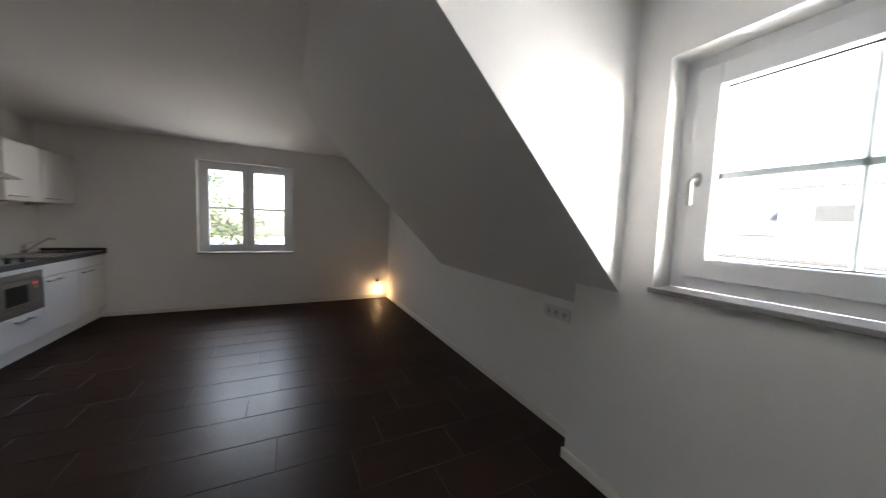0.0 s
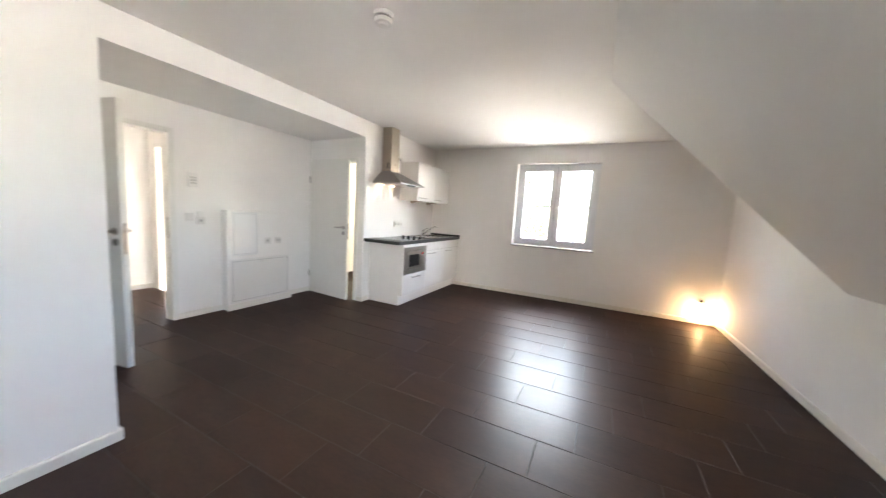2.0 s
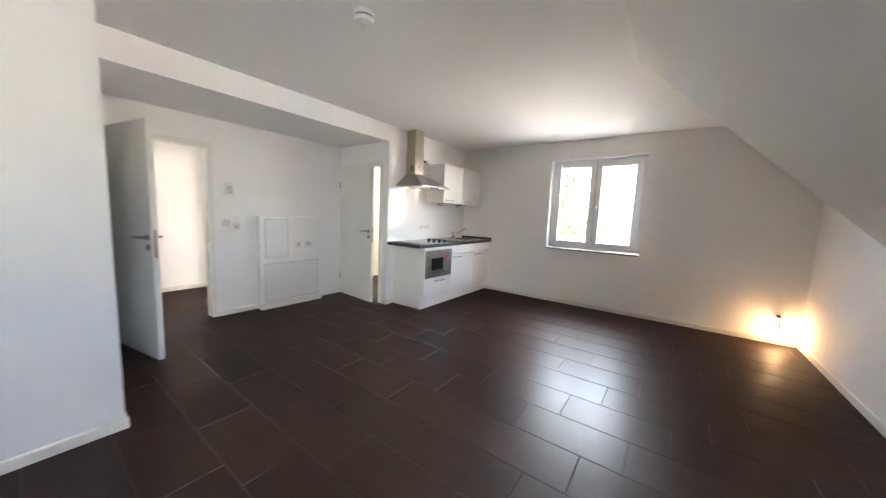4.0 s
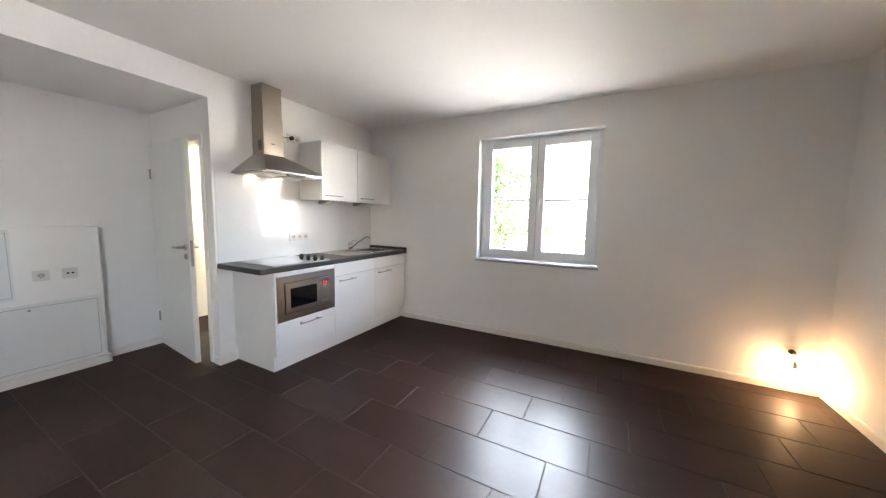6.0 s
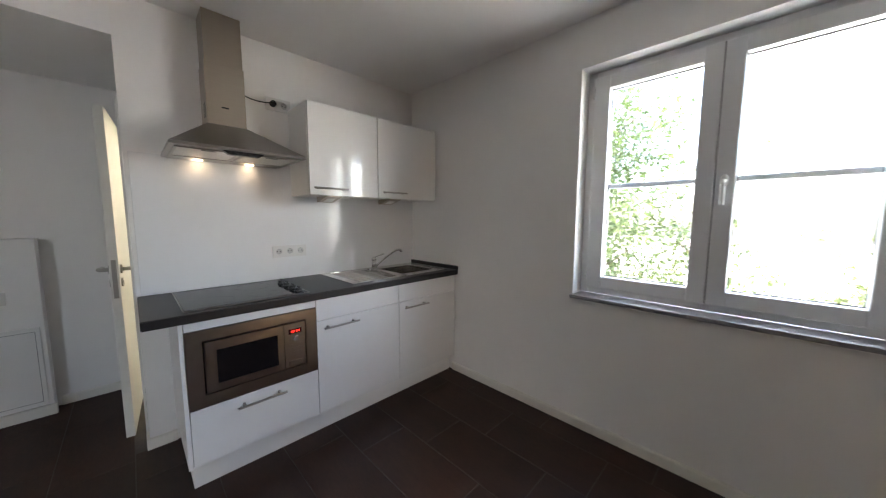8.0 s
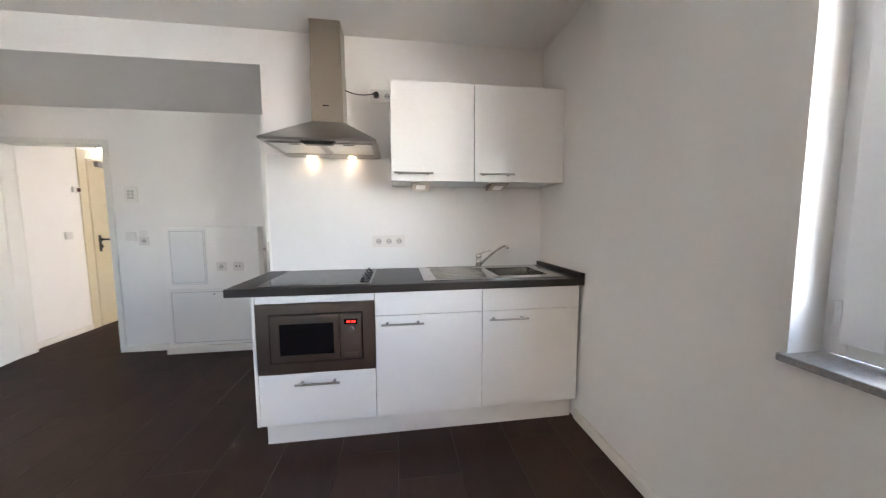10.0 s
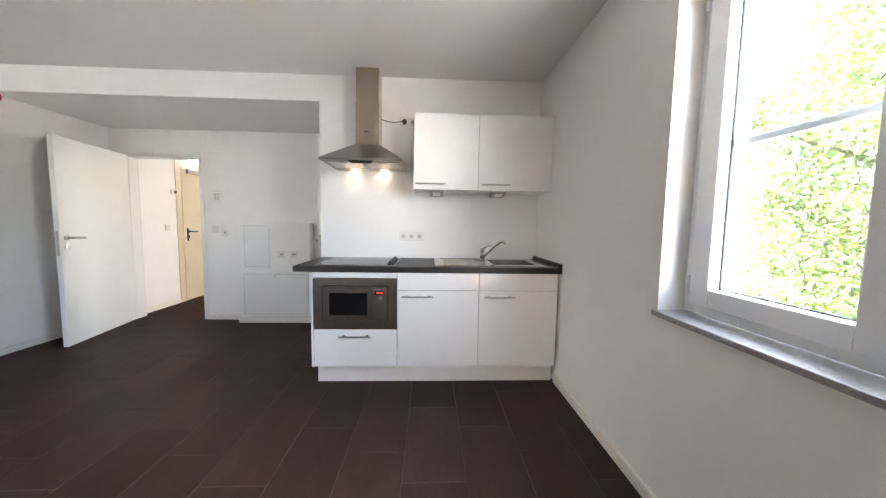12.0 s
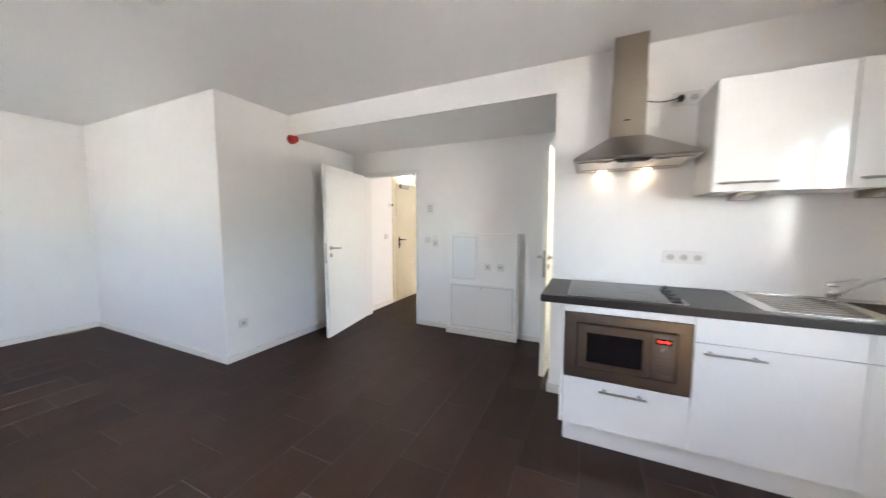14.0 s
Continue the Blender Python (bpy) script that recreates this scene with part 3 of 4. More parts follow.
u3 = base_unit("base_cabinet", U[2], U[3], "white gloss base cabinet beside the window wall")
front(u3, "drawer_front", U[2], U[3], 0.711, 0.838)
front(u3, "door", U[2], U[3], PLINTH, 0.711, (5.435, 5.66, 0.668))
tagged(new("end_panel", mesh_of("end_panel", boxes((X_KIT + 0.016, X_F, 4.198, 4.2145, PLINTH, 0.838), bevel=0.001), CARCASS)), "white melamine end panel of the kitchenette", "cabinet panel")
kick = thing("plinth", (-2.28, 5.1, 0), "white kickboard under the kitchen cabinets", "kickboard")
part("front_board", boxes((-2.286, -2.270, 4.218, 5.984, 0.0, PLINTH - 0.002), bevel=0.001), CARCASS, kick)
part("side_board", boxes((X_KIT + 0.016, -2.2865, 4.218, 4.234, 0.0, PLINTH - 0.002), bevel=0.001), CARCASS, kick)

# microwave
mw = thing("microwave", (-2.45, (U[0] + U[1]) / 2, 0.42), "built-in stainless steel microwave with black window", "microwave")
y0, y1, z0, z1 = U[0] + 0.001, U[1] - 0.001, 0.426, 0.795
bm = boxes((X_F - 0.018, X_F + 0.004, y0, y0 + 0.062, z0, z1), (X_F - 0.018, X_F + 0.004, y1 - 0.062, y1, z0, z1), (X_F - 0.018, X_F + 0.004, y0 + 0.062, y1 - 0.062, z0, z0 + 0.058), (X_F - 0.018, X_F + 0.004, y0 + 0.062, y1 - 0.062, z1 - 0.052, z1))
part("trim_frame", bm, STEELH, mw, "brushed steel trim frame")
a, b, c, d = y0 + 0.0690, y1 - 0.0690, z0 + 0.0650, z1 - 0.0590
part("body", boxes((-2.74, X_F - 0.016, a - 0.0065, b + 0.0065, 0.4185, d + 0.0065)), BLACKP, mw)
dr = b - 0.112
bm = boxes((X_F - 0.012, X_F + 0.010, a, a + 0.045, c, d), (X_F - 0.012, X_F + 0.010, dr - 0.03, dr, c, d), (X_F - 0.012, X_F + 0.010, a + 0.045, dr - 0.03, c, c + 0.035), (X_F - 0.012, X_F + 0.010, a + 0.045, dr - 0.03, d - 0.045, d))
mdoor = part("door", bm, STEELH, mw)
part("door_window", boxes((X_F - 0.010, X_F + 0.007, a + 0.044, dr - 0.029, c + 0.034, d - 0.044)), BLACKGL, mdoor, "black glass window")
panel = part("control_panel", boxes((X_F - 0.012, X_F + 0.010, dr + 0.003, b, c, d), bevel=0.0015), STEELH, mw)
part("brand_mark", boxes((X_F + 0.0095, X_F + 0.0108, dr + 0.045, dr + 0.080, d - 0.022, d - 0.016)), GREYP, panel)
part("display", boxes((X_F + 0.0095, X_F + 0.0112, dr + 0.025, dr + 0.092, d - 0.058, d - 0.030)), BLACKGL, panel, "black display")
bm = bmesh.new()
for k in range(4):
    yk = dr + 0.038 + k * 0.0115 + (0.003 if k > 1 else 0)
    box(bm, X_F + 0.0112, X_F + 0.0118, yk, yk + 0.007, d - 0.050, d - 0.038)
part("digits", bm, REDLED, bpy.data.objects["display"], "glowing red digits")
part("dial", rod(bmesh.new(), (X_F + 0.009, dr + 0.062, d - 0.085), (X_F + 0.026, dr + 0.062, d - 0.085), 0.0155, 0.014, 20), BUTTON, panel, "round metal dial")
part("button", boxes((X_F + 0.0095, X_F + 0.012, dr + 0.028, dr + 0.036, d - 0.092, d - 0.084), bevel=0.001), GREYP, panel)
for r in range(3):
    for k in range(4 if r else 2):
        yk, zk, wk = dr + (0.024 + k * 0.0185 if r else 0.024 + k * 0.054), d - 0.114 - r * 0.021, 0.011 if r else 0.019
        part("button", boxes((X_F + 0.0095, X_F + 0.0118, yk, yk + wk, zk - 0.0065, zk), bevel=0.001), BUTTON, panel)
part("open_button", boxes((X_F + 0.0095, X_F + 0.014, dr + 0.022, dr + 0.092, c + 0.014, c + 0.038), bevel=0.002), NICKEL, panel, "satin door button")

# worktop with its cut-out for the sink bowl
BOWL = (5.535, 5.850, -2.645, -2.325)
bm = bmesh.new()
gx, gy = [X_KIT + 0.007, BOWL[2], BOWL[3], -2.186], [4.082, BOWL[0], BOWL[1], Y_WIN - 0.002]
grid = [[bm.verts.new((x, y, 0.840)) for y in gy] for x in gx]
cells = [bm.faces.new((grid[i][j], grid[i + 1][j], grid[i + 1][j + 1], grid[i][j + 1])) for i in range(3) for j in range(3) if (i, j) != (1, 1)]
up = bmesh.ops.extrude_face_region(bm, geom=cells, use_keep_orig=True)["geom"]
bmesh.ops.translate(bm, verts=[v for v in up if isinstance(v, bmesh.types.BMVert)], vec=(0, 0, Z_TOP - 0.840))
bmesh.ops.recalc_face_normals(bm, faces=bm.faces)
rim = [e for e in bm.edges if e.calc_length() > 0.03 and (all(abs(v.co.x + 2.186) < 1e-5 for v in e.verts) or all(abs(v.co.y - 4.082) < 1e-5 for v in e.verts))]
bmesh.ops.bevel(bm, geom=rim, offset=0.003, segments=2, affect="EDGES")
top = thing("worktop", (-2.5, 5.0, 0.84), "dark grey laminate worktop with square edge", "worktop")
part("slab", bm, COUNTER, top)
part("upstand", boxes((X_KIT + 0.007, -2.186, 5.977, Y_WIN - 0.002, Z_TOP, Z_TOP + 0.030), bevel=0.003), COUNTER, top, "dark upstand strip along the wall")
tagged(new("splashback", mesh_of("splashback", boxes((X_KIT + 0.0005, X_KIT + 0.006, 4.098, Y_WIN - 0.002, 0.884, 1.655), bevel=0.001), SPLASH)), "glossy white splashback panel behind the worktop", "splashback")

# hob
hob = thing("hob", (-2.52, 4.50, Z_TOP), "black glass ceramic hob with four control knobs", "hob")
part("glass_plate", boxes((-2.732, -2.232, 4.228, 4.785, Z_TOP + 0.0005, Z_TOP + 0.006), bevel=0.002), HOB, hob)
bm = boxes((-2.736, -2.228, 4.224, 4.228, Z_TOP + 0.0003, Z_TOP + 0.0055), (-2.736, -2.228, 4.785, 4.789, Z_TOP + 0.0003, Z_TOP + 0.0055), (-2.232, -2.228, 4.228, 4.785, Z_TOP + 0.0003, Z_TOP + 0.0055), (-2.736, -2.732, 4.228, 4.785, Z_TOP + 0.0003, Z_TOP + 0.0055))
part("rim", bm, STEELH, hob)
for k in range(4):
    kx = -2.585 + k * 0.098
    bm = rod(bmesh.new(), (kx, 4.752, Z_TOP + 0.006), (kx, 4.752, Z_TOP + 0.011), 0.024, 0.023, 20)
    rod(bm, (kx, 4.752, Z_TOP + 0.011), (kx, 4.752, Z_TOP + 0.026), 0.0195, 0.0175, 20)
    box(bm, kx - 0.019, kx + 0.019, 4.7475, 4.7565, Z_TOP + 0.024, Z_TOP + 0.035, 0.0025)
    part("knob", bm, BLACKP, hob, "black control knob")
for cx, cy, r in ((-2.60, 4.36, 0.072), (-2.37, 4.36, 0.09), (-2.60, 4.59, 0.09), (-2.37, 4.59, 0.072)):
    bm = bmesh.new()
    for k in range(40):
        a0, a1 = 6.2832 * k / 40, 6.2832 * (k + 1) / 40
        bm.faces.new([bm.verts.new((cx + q * math.cos(t), cy + q * math.sin(t), Z_TOP + 0.0064)) for q, t in ((r, a0), (r + 0.0018, a0), (r + 0.0018, a1), (r, a1))])
    part("cooking_zone", bm, ZONE, hob, "printed ring")

# sink
sink = thing("sink", (-2.5, 5.5, Z_TOP), "stainless steel sink with ribbed drainer", "sink")
SX0, SX1, SY0, SY1 = -2.755, -2.246, 5.078, 5.925
zs = Z_TOP + 0.0005
bm = boxes((SX0, SX1, SY0, SY0 + 0.05, zs, zs + 0.004), (SX0, SX1, SY0 + 0.05, BOWL[0], zs, zs + 0.0025), (SX0, SX1, BOWL[1], SY1, zs, zs + 0.004), (SX0, BOWL[2], BOWL[0], BOWL[1], zs, zs + 0.004), (BOWL[3], SX1, BOWL[0], BOWL[1], zs, zs + 0.004), (SX1 - 0.012, SX1, SY0 + 0.05, BOWL[0], zs + 0.0025, zs + 0.005), (SX0, SX0 + 0.012, SY0 + 0.05, BOWL[0], zs + 0.0025, zs + 0.005))
part("rim", bm, SINKST, sink)
bm = bmesh.new()
g = 0.004
bx0, bx1, by0, by1 = BOWL[2] + g, BOWL[3] - g, BOWL[0] + g, BOWL[1] - g
box(bm, bx0, bx1, by0, by1, 0.735, zs + 0.004)
bmesh.ops.delete(bm, geom=[f for f in bm.faces if f.normal.z > 0.5], context="FACES")
low = [e for e in bm.edges if not (abs(e.verts[0].co.z - (zs + 0.004)) < 1e-5 and abs(e.verts[1].co.z - (zs + 0.004)) < 1e-5)]
bmesh.ops.bevel(bm, geom=low, offset=0.035, segments=4, affect="EDGES", profile=0.5)
bmesh.ops.reverse_faces(bm, faces=bm.faces)
part("bowl", bm, SINKST, sink, smooth=True)
part("drain", rod(bmesh.new(), (-2.50, 5.70, 0.735), (-2.50, 5.70, 0.740), 0.038, sides=24), CHROME, sink)
for k in range(8):
    x = SX0 + 0.075 + k * 0.052
    bm = rod(bmesh.new(), (x, SY0 + 0.075, zs + 0.001), (x, BOWL[0] - 0.05 - 0.03 * abs(k - 3.5) / 3.5, zs + 0.001), 0.0075, sides=10)
    part("drainer_rib", bm, SINKST, sink, smooth=True)
part("overflow", rod(bmesh.new(), (-2.285, 5.512, zs + 0.002), (-2.285, 5.512, zs + 0.009), 0.015, sides=16), CHROME, sink)

TX, TY = -2.665, 5.497
tap = thing("tap", (TX, TY, zs), "chrome single-lever kitchen tap", "tap")
bm = rod(bmesh.new(), (TX, TY, zs + 0.0026), (TX, TY, zs + 0.010), 0.027, 0.024, 24)
rod(bm, (TX, TY, zs + 0.010), (TX, TY, zs + 0.078), 0.0205, 0.0195, 24)
part("body", bm, CHROME, tap, smooth=True)
cap = part("lever_cap", ball(bmesh.new(), (TX, TY, zs + 0.086), 0.0215, (1, 1, 0.95)), CHROME, tap, smooth=True)
part("lever", tube([(TX + 0.004, TY + 0.006, zs + 0.100), (TX + 0.016, TY + 0.026, zs + 0.113), (TX + 0.034, TY + 0.060, zs + 0.126), (TX + 0.040, TY + 0.073, zs + 0.129)], 0.0048), CHROME, cap)
part("spout", tube(bend((TX + 0.012, TY + 0.012, zs + 0.030), (TX + 0.085, TY + 0.078, zs + 0.128), (TX + 0.142, TY + 0.128, zs + 0.166), 10) + [(TX + 0.156, TY + 0.141, zs + 0.169), (TX + 0.166, TY + 0.150, zs + 0.163), (TX + 0.169, TY + 0.153, zs + 0.150)], 0.0088), CHROME, tap)

# wall cabinets
def wall_cabinet(y0, y1, handle):
    X_C, z0, z1 = -2.455, 1.458, 2.036
    w = thing("wall_cabinet", (-2.62, (y0 + y1) / 2, z0), "white gloss wall cabinet with steel bar handle", "kitchen cabinet", "wall cabinets")
    bm = boxes((X_KIT + 0.002, X_C - 0.021, y0, y0 + 0.016, z0, z1), (X_KIT + 0.002, X_C - 0.021, y1 - 0.016, y1, z0, z1), (X_KIT + 0.002, X_C - 0.021, y0 + 0.016, y1 - 0.016, z0, z0 + 0.016), (X_KIT + 0.002, X_C - 0.021, y0 + 0.016, y1 - 0.016, z1 - 0.016, z1), (X_KIT + 0.002, X_KIT + 0.008, y0 + 0.016, y1 - 0.016, z0 + 0.016, z1 - 0.016))
    part("body", bm, CARCASS, w)
    f = part("door", boxes((X_C - 0.019, X_C, y0 + 0.0015, y1 - 0.0015, z0 - 0.002, z1 - 0.001), bevel=0.0015), GLOSSW, w)
    bar_handle(f, X_C, *handle)
    return w


wall_cabinet(4.907, 5.412, (4.925, 5.155, 1.500))
wall_cabinet(5.414, 5.999, (5.44, 5.66, 1.500))
for y in (5.09, 5.60):
    l = thing("under_cabinet_lamp", (-2.60, y, 1.43), "small grey triangular under-cabinet lamp, switched off", "lamp", "under-cabinet lamps")
    part("housing", prism(bmesh.new(), [(-2.66, 1.457), (-2.50, 1.457), (-2.50, 1.452), (-2.63, 1.418), (-2.66, 1.418)], "y", y - 0.055, y + 0.055), STEEL, l)
    part("lens", prism(bmesh.new(), [(-2.61, 1.4222), (-2.54, 1.4408), (-2.54, 1.4398), (-2.61, 1.4212)], "y", y - 0.03, y + 0.03), WHITEP, l)

# extractor hood
hood = thing("extractor_hood", (-2.6, 4.53, 1.64), "brushed steel chimney extractor hood, lights switched on", "extractor hood")
part("chimney", boxes((X_KIT + 0.002, -2.624, 4.429, 4.611, 1.80, CEILING - 0.001), bevel=0.002), STEEL, hood)
part("chimney_sleeve", boxes((X_KIT + 0.001, -2.620, 4.425, 4.615, 1.80, 2.16), bevel=0.002), STEEL, hood)
part("badge", boxes((-2.6202, -2.6190, 4.495, 4.530, 1.924, 1.932)), BLACKP, hood)
for k in range(6):
    part("vent_slot", boxes((-2.70, -2.645, 4.4242, 4.4252, 1.87 + k * 0.014, 1.878 + k * 0.014)), BLACKP, hood)
hx0, hx1, hy0, hy1, hz = X_KIT + 0.002, -2.305, 4.228, 4.832, 1.656
bm = bmesh.new()
lo = [bm.verts.new(p) for p in ((hx0, hy0, hz), (hx1, hy0, hz), (hx1, hy1, hz), (hx0, hy1, hz))]
hi = [bm.verts.new(p) for p in ((hx0, 4.425, 1.832), (-2.620, 4.425, 1.832), (-2.620, 4.615, 1.832), (hx0, 4.615, 1.832))]
for k in range(4):
    bm.faces.new((lo[k], lo[(k + 1) % 4], hi[(k + 1) % 4], hi[k]))
bm.faces.new(hi), bm.faces.new(lo[::-1])
part("canopy", bm, STEELH, hood)
part("lip", boxes((hx0, hx1, hy0, hy1, hz - 0.013, hz - 0.0003), bevel=0.0025), STEELH, hood)
zu = hz - 0.0135
part("switch_bar", prism(bmesh.new(), [(4.435, zu), (4.615, zu), (4.612, zu - 0.006), (4.592, zu - 0.019), (4.458, zu - 0.019), (4.438, zu - 0.006)], "x", hx1 - 0.045, hx1 - 0.012), BLACKP, hood, "black switch bar")
for k in range(4):
    part("switch", boxes((hx1 - 0.0125, hx1 - 0.0095, 4.470 + k * 0.030, 4.484 + k * 0.030, zu - 0.015, zu - 0.006), bevel=0.001), ZONE, hood)
for ya, yb in ((4.250, 4.522), (4.538, 4.810)):
    rim_ = boxes((-2.655, -2.355, ya, ya + 0.012, zu - 0.006, zu), (-2.655, -2.355, yb - 0.012, yb, zu - 0.006, zu), (-2.655, -2.643, ya + 0.012, yb - 0.012, zu - 0.006, zu), (-2.367, -2.355, ya + 0.012, yb - 0.012, zu - 0.006, zu), bevel=0.001)
    filt = part("grease_filter", boxes((-2.643, -2.367, ya + 0.012, yb - 0.012, zu - 0.003, zu)), MESHGREY, hood, "metal mesh grease filter")
    part("filter_rim", rim_, STEELH, filt)
    part("filter_catch", boxes((-2.400, -2.385, (ya + yb) / 2 - 0.03, (ya + yb) / 2 + 0.03, zu - 0.0048, zu - 0.0028), bevel=0.0008), BLACKP, filt)
part("lamp_panel", boxes((-2.775, -2.660, 4.25, 4.81, zu - 0.004, zu), bevel=0.001), STEELH, hood)
for y in (4.385, 4.645):
    part("spotlight", rod(bmesh.new(), (-2.735, y, zu - 0.0065), (-2.735, y, zu - 0.0042), 0.022, 0.024, sides=20), HALO, hood, "glowing halogen spot")


# ---- sockets, switches, panel ----
def recessed_plate(count, w, height, z, r, depth):
    """A cover plate whose front is pierced by one round well for each insert."""
    bm, seg, y0, y1 = bmesh.new(), 24, -0.011, -0.0025
    for k in range(count):
        xa, xb = k * w - (0.005 if k == 0 else 0), (k + 1) * w + (0.005 if k == count - 1 else 0)
        cx, rims = (k + 0.5) * w, []
        for i in range(seg):
            a = 2 * math.pi * i / seg
            c, s = math.cos(a), math.sin(a)
            t = min(((xb if c > 0 else xa) - cx) / c if abs(c) > 1e-6 else 9, ((height if s > 0 else 0) - z) / s if abs(s) > 1e-6 else 9)
            edge = (cx + c * t, y0, z + s * t) if i % 6 != 3 else (xb if c > 0 else xa, y0, height if s > 0 else 0)
            rims.append([bm.verts.new(p) for p in (edge, (cx + c * r, y0, z + s * r), (cx + c * r, y0 + depth, z + s * r))])
        for i in range(seg):
            p, q = rims[i], rims[(i + 1) % seg]
            for n in (0, 1):
                bm.faces.new((p[n], q[n], q[n + 1], p[n + 1]))
    box(bm, -0.005, count * w + 0.005, y0 + 0.0002, y1, -0.0002, 0.0012)
    box(bm, -0.005, count * w + 0.005, y0 + 0.0002, y1, height - 0.0012, height + 0.0002)
    box(bm, -0.0052, -0.0038, y0 + 0.0002, y1, 0, height)
    box(bm, count * w + 0.0038, count * w + 0.0052, y0 + 0.0002, y1, 0, height)
    return bm


def socket(name, m, count, label, holes=True, aerial=False):
    """Square inserts in one frame; x along the wall, z up, the wall's face at y = 0, the room at minus y."""
    s = thing(name, (0, 0, 0), label, "socket" if holes else "switch")
    s.matrix_basis = m
    w = 0.071
    if holes and not aerial:
        part("plate", recessed_plate(count, w, 0.081, 0.0405, 0.0205, 0.0078), SOCKETW, s, local=True)
    else:
        part("plate", boxes((-0.005, count * w + 0.005, -0.011, -0.0025, 0, 0.081), bevel=0.002), SOCKETW, s, local=True)
    # Grey slab behind the plate's edge draws its shadow line.
    part("shadow_gap", boxes((-0.0035, count * w + 0.0035, -0.0024, 0, 0.0015, 0.0795)), GREYP, s, local=True)
    for k in range(count):
        cx = (k + 0.5) * w
        if aerial:
            ins = part("insert", boxes((cx - 0.026, cx + 0.026, -0.0125, -0.0105, 0.014, 0.067), bevel=0.002), SOCKETW, s, local=True)
            for q in (-0.013, 0.013):
                part("aerial_jack", rod(bmesh.new(), (cx + q, -0.0150, 0.0425), (cx + q, -0.0120, 0.0425), 0.0075, 0.0065, sides=14), HOLE, ins, local=True)
        elif holes:
            # Well floor greyer than its plate: recess shade put into the colour.
            well = part("well", rod(bmesh.new(), (cx, -0.0040, 0.0405), (cx, -0.0025, 0.0405), 0.0215, sides=24), KEY_WELL_SHADE, s, local=True)
            for q in (-0.0095, 0.0095):
                part("contact_hole", rod(bmesh.new(), (cx + q, -0.0046, 0.0405), (cx + q, -0.0039, 0.0405), 0.003, sides=10), HOLE, well, local=True)
            for q in (0.0215, 0.0595):
                part("earth_clip", boxes((cx - 0.003, cx + 0.003, -0.0095, -0.004, q - 0.0012, q + 0.0012)), NICKEL, well, local=True)
        else:
            part("rocker", boxes((cx - 0.030, cx + 0.030, -0.0135, -0.0085, 0.010, 0.071), bevel=0.002), SOCKETW, s, local=True)
    return s


def on_x(x, y, z):
    """On a wall that faces plus x: along the wall is plus y."""
    return pose(x, y, z, 0, 0, 90)


socket("triple_socket", on_x(X_KIT + 0.0065, 4.770, 1.035), 3, "white triple wall socket over the worktop")
socket("double_socket", on_x(X_KIT + 0.0005, 4.775, 2.020), 2, "white double wall socket beside the wall cabinet")
plug = thing("hood_cable", (-2.77, 4.81, 2.06), "black plug and cable of the extractor hood", "cable")
part("plug", rod(rod(bmesh.new(), (X_KIT + 0.0125, 4.8105, 2.0605), (X_KIT + 0.036, 4.8105, 2.0605), 0.020, 0.018, 16), (X_KIT + 0.036, 4.8105, 2.0605), (X_KIT + 0.046, 4.790, 2.056), 0.010, 0.006, 12), BLACKP, plug)
part("cord", tube(bend((X_KIT + 0.045, 4.792, 2.057), (X_KIT + 0.05, 4.70, 2.030), (X_KIT + 0.05, 4.616, 2.068), 12), 0.0035, 8), BLACKP, plug)

socket("switch", on_x(X_WEST + 0.0005, 2.480, 1.045), 1, "white light switch beside the hall door", False)
socket("switch_and_socket", on_x(X_WEST + 0.0005, 2.585, 1.005), 1, "white wall socket in a tall frame")
part("rocker", boxes((0.006, 0.066, -0.0125, -0.0005, 0.083, 0.140), bevel=0.002), WHITEP, bpy.data.objects["switch_and_socket"], local=True)
inter = thing("intercom", on_x(X_WEST, 2.505, 1.40).translation, "white wall intercom with a key pad", "intercom")
inter.matrix_basis = on_x(X_WEST + 0.0005, 2.505, 1.40)
part("housing", boxes((0, 0.095, -0.022, 0, 0, 0.145), bevel=0.004), WHITEP, inter, local=True)
for k in range(2):
    for r in range(3):
        part("key", boxes((0.022 + k * 0.03, 0.044 + k * 0.03, -0.0245, -0.0215, 0.03 + r * 0.028, 0.050 + r * 0.028), bevel=0.002), KEY_WELL_SHADE, inter, local=True)

# service box with two flaps, in front of the alcove wall
XP = -3.69
svc = thing("service_box", (-3.75, 3.245, 0), "white boxed-in wall installation with meter flap", "service panel")
part("body", boxes((X_WEST + 0.0005, XP, 2.832, 3.640, 0.001, 1.174), bevel=0.003), PLASTER, svc)
part("skirting", boxes((XP - 0.001, XP + 0.026, 2.82, 3.655, 0.0, 0.070), bevel=0.004), TRIM, svc)
flap = part("lower_flap", boxes((XP - 0.002, XP + 0.012, 2.865, 3.620, 0.078, 0.600), bevel=0.003), WHITEP, svc, "white lower inspection flap")
bm = boxes((XP + 0.0118, XP + 0.0126, 2.885, 2.888, 0.10, 0.575), (XP + 0.0118, XP + 0.0126, 3.597, 3.600, 0.10, 0.575), (XP + 0.0118, XP + 0.0126, 2.888, 3.597, 0.10, 0.103), (XP + 0.0118, XP + 0.0126, 2.888, 3.597, 0.572, 0.575))
part("flap_gap", bm, GREYP, flap)
part("lock", rod(bmesh.new(), (XP + 0.011, 3.243, 0.552), (XP + 0.0145, 3.243, 0.552), 0.008, sides=14), GREYP, flap)
flap = part("upper_flap", boxes((XP - 0.002, XP + 0.007, 2.888, 3.190, 0.640, 1.155), bevel=0.003), ENAMEL, svc, "white fuse box flap")
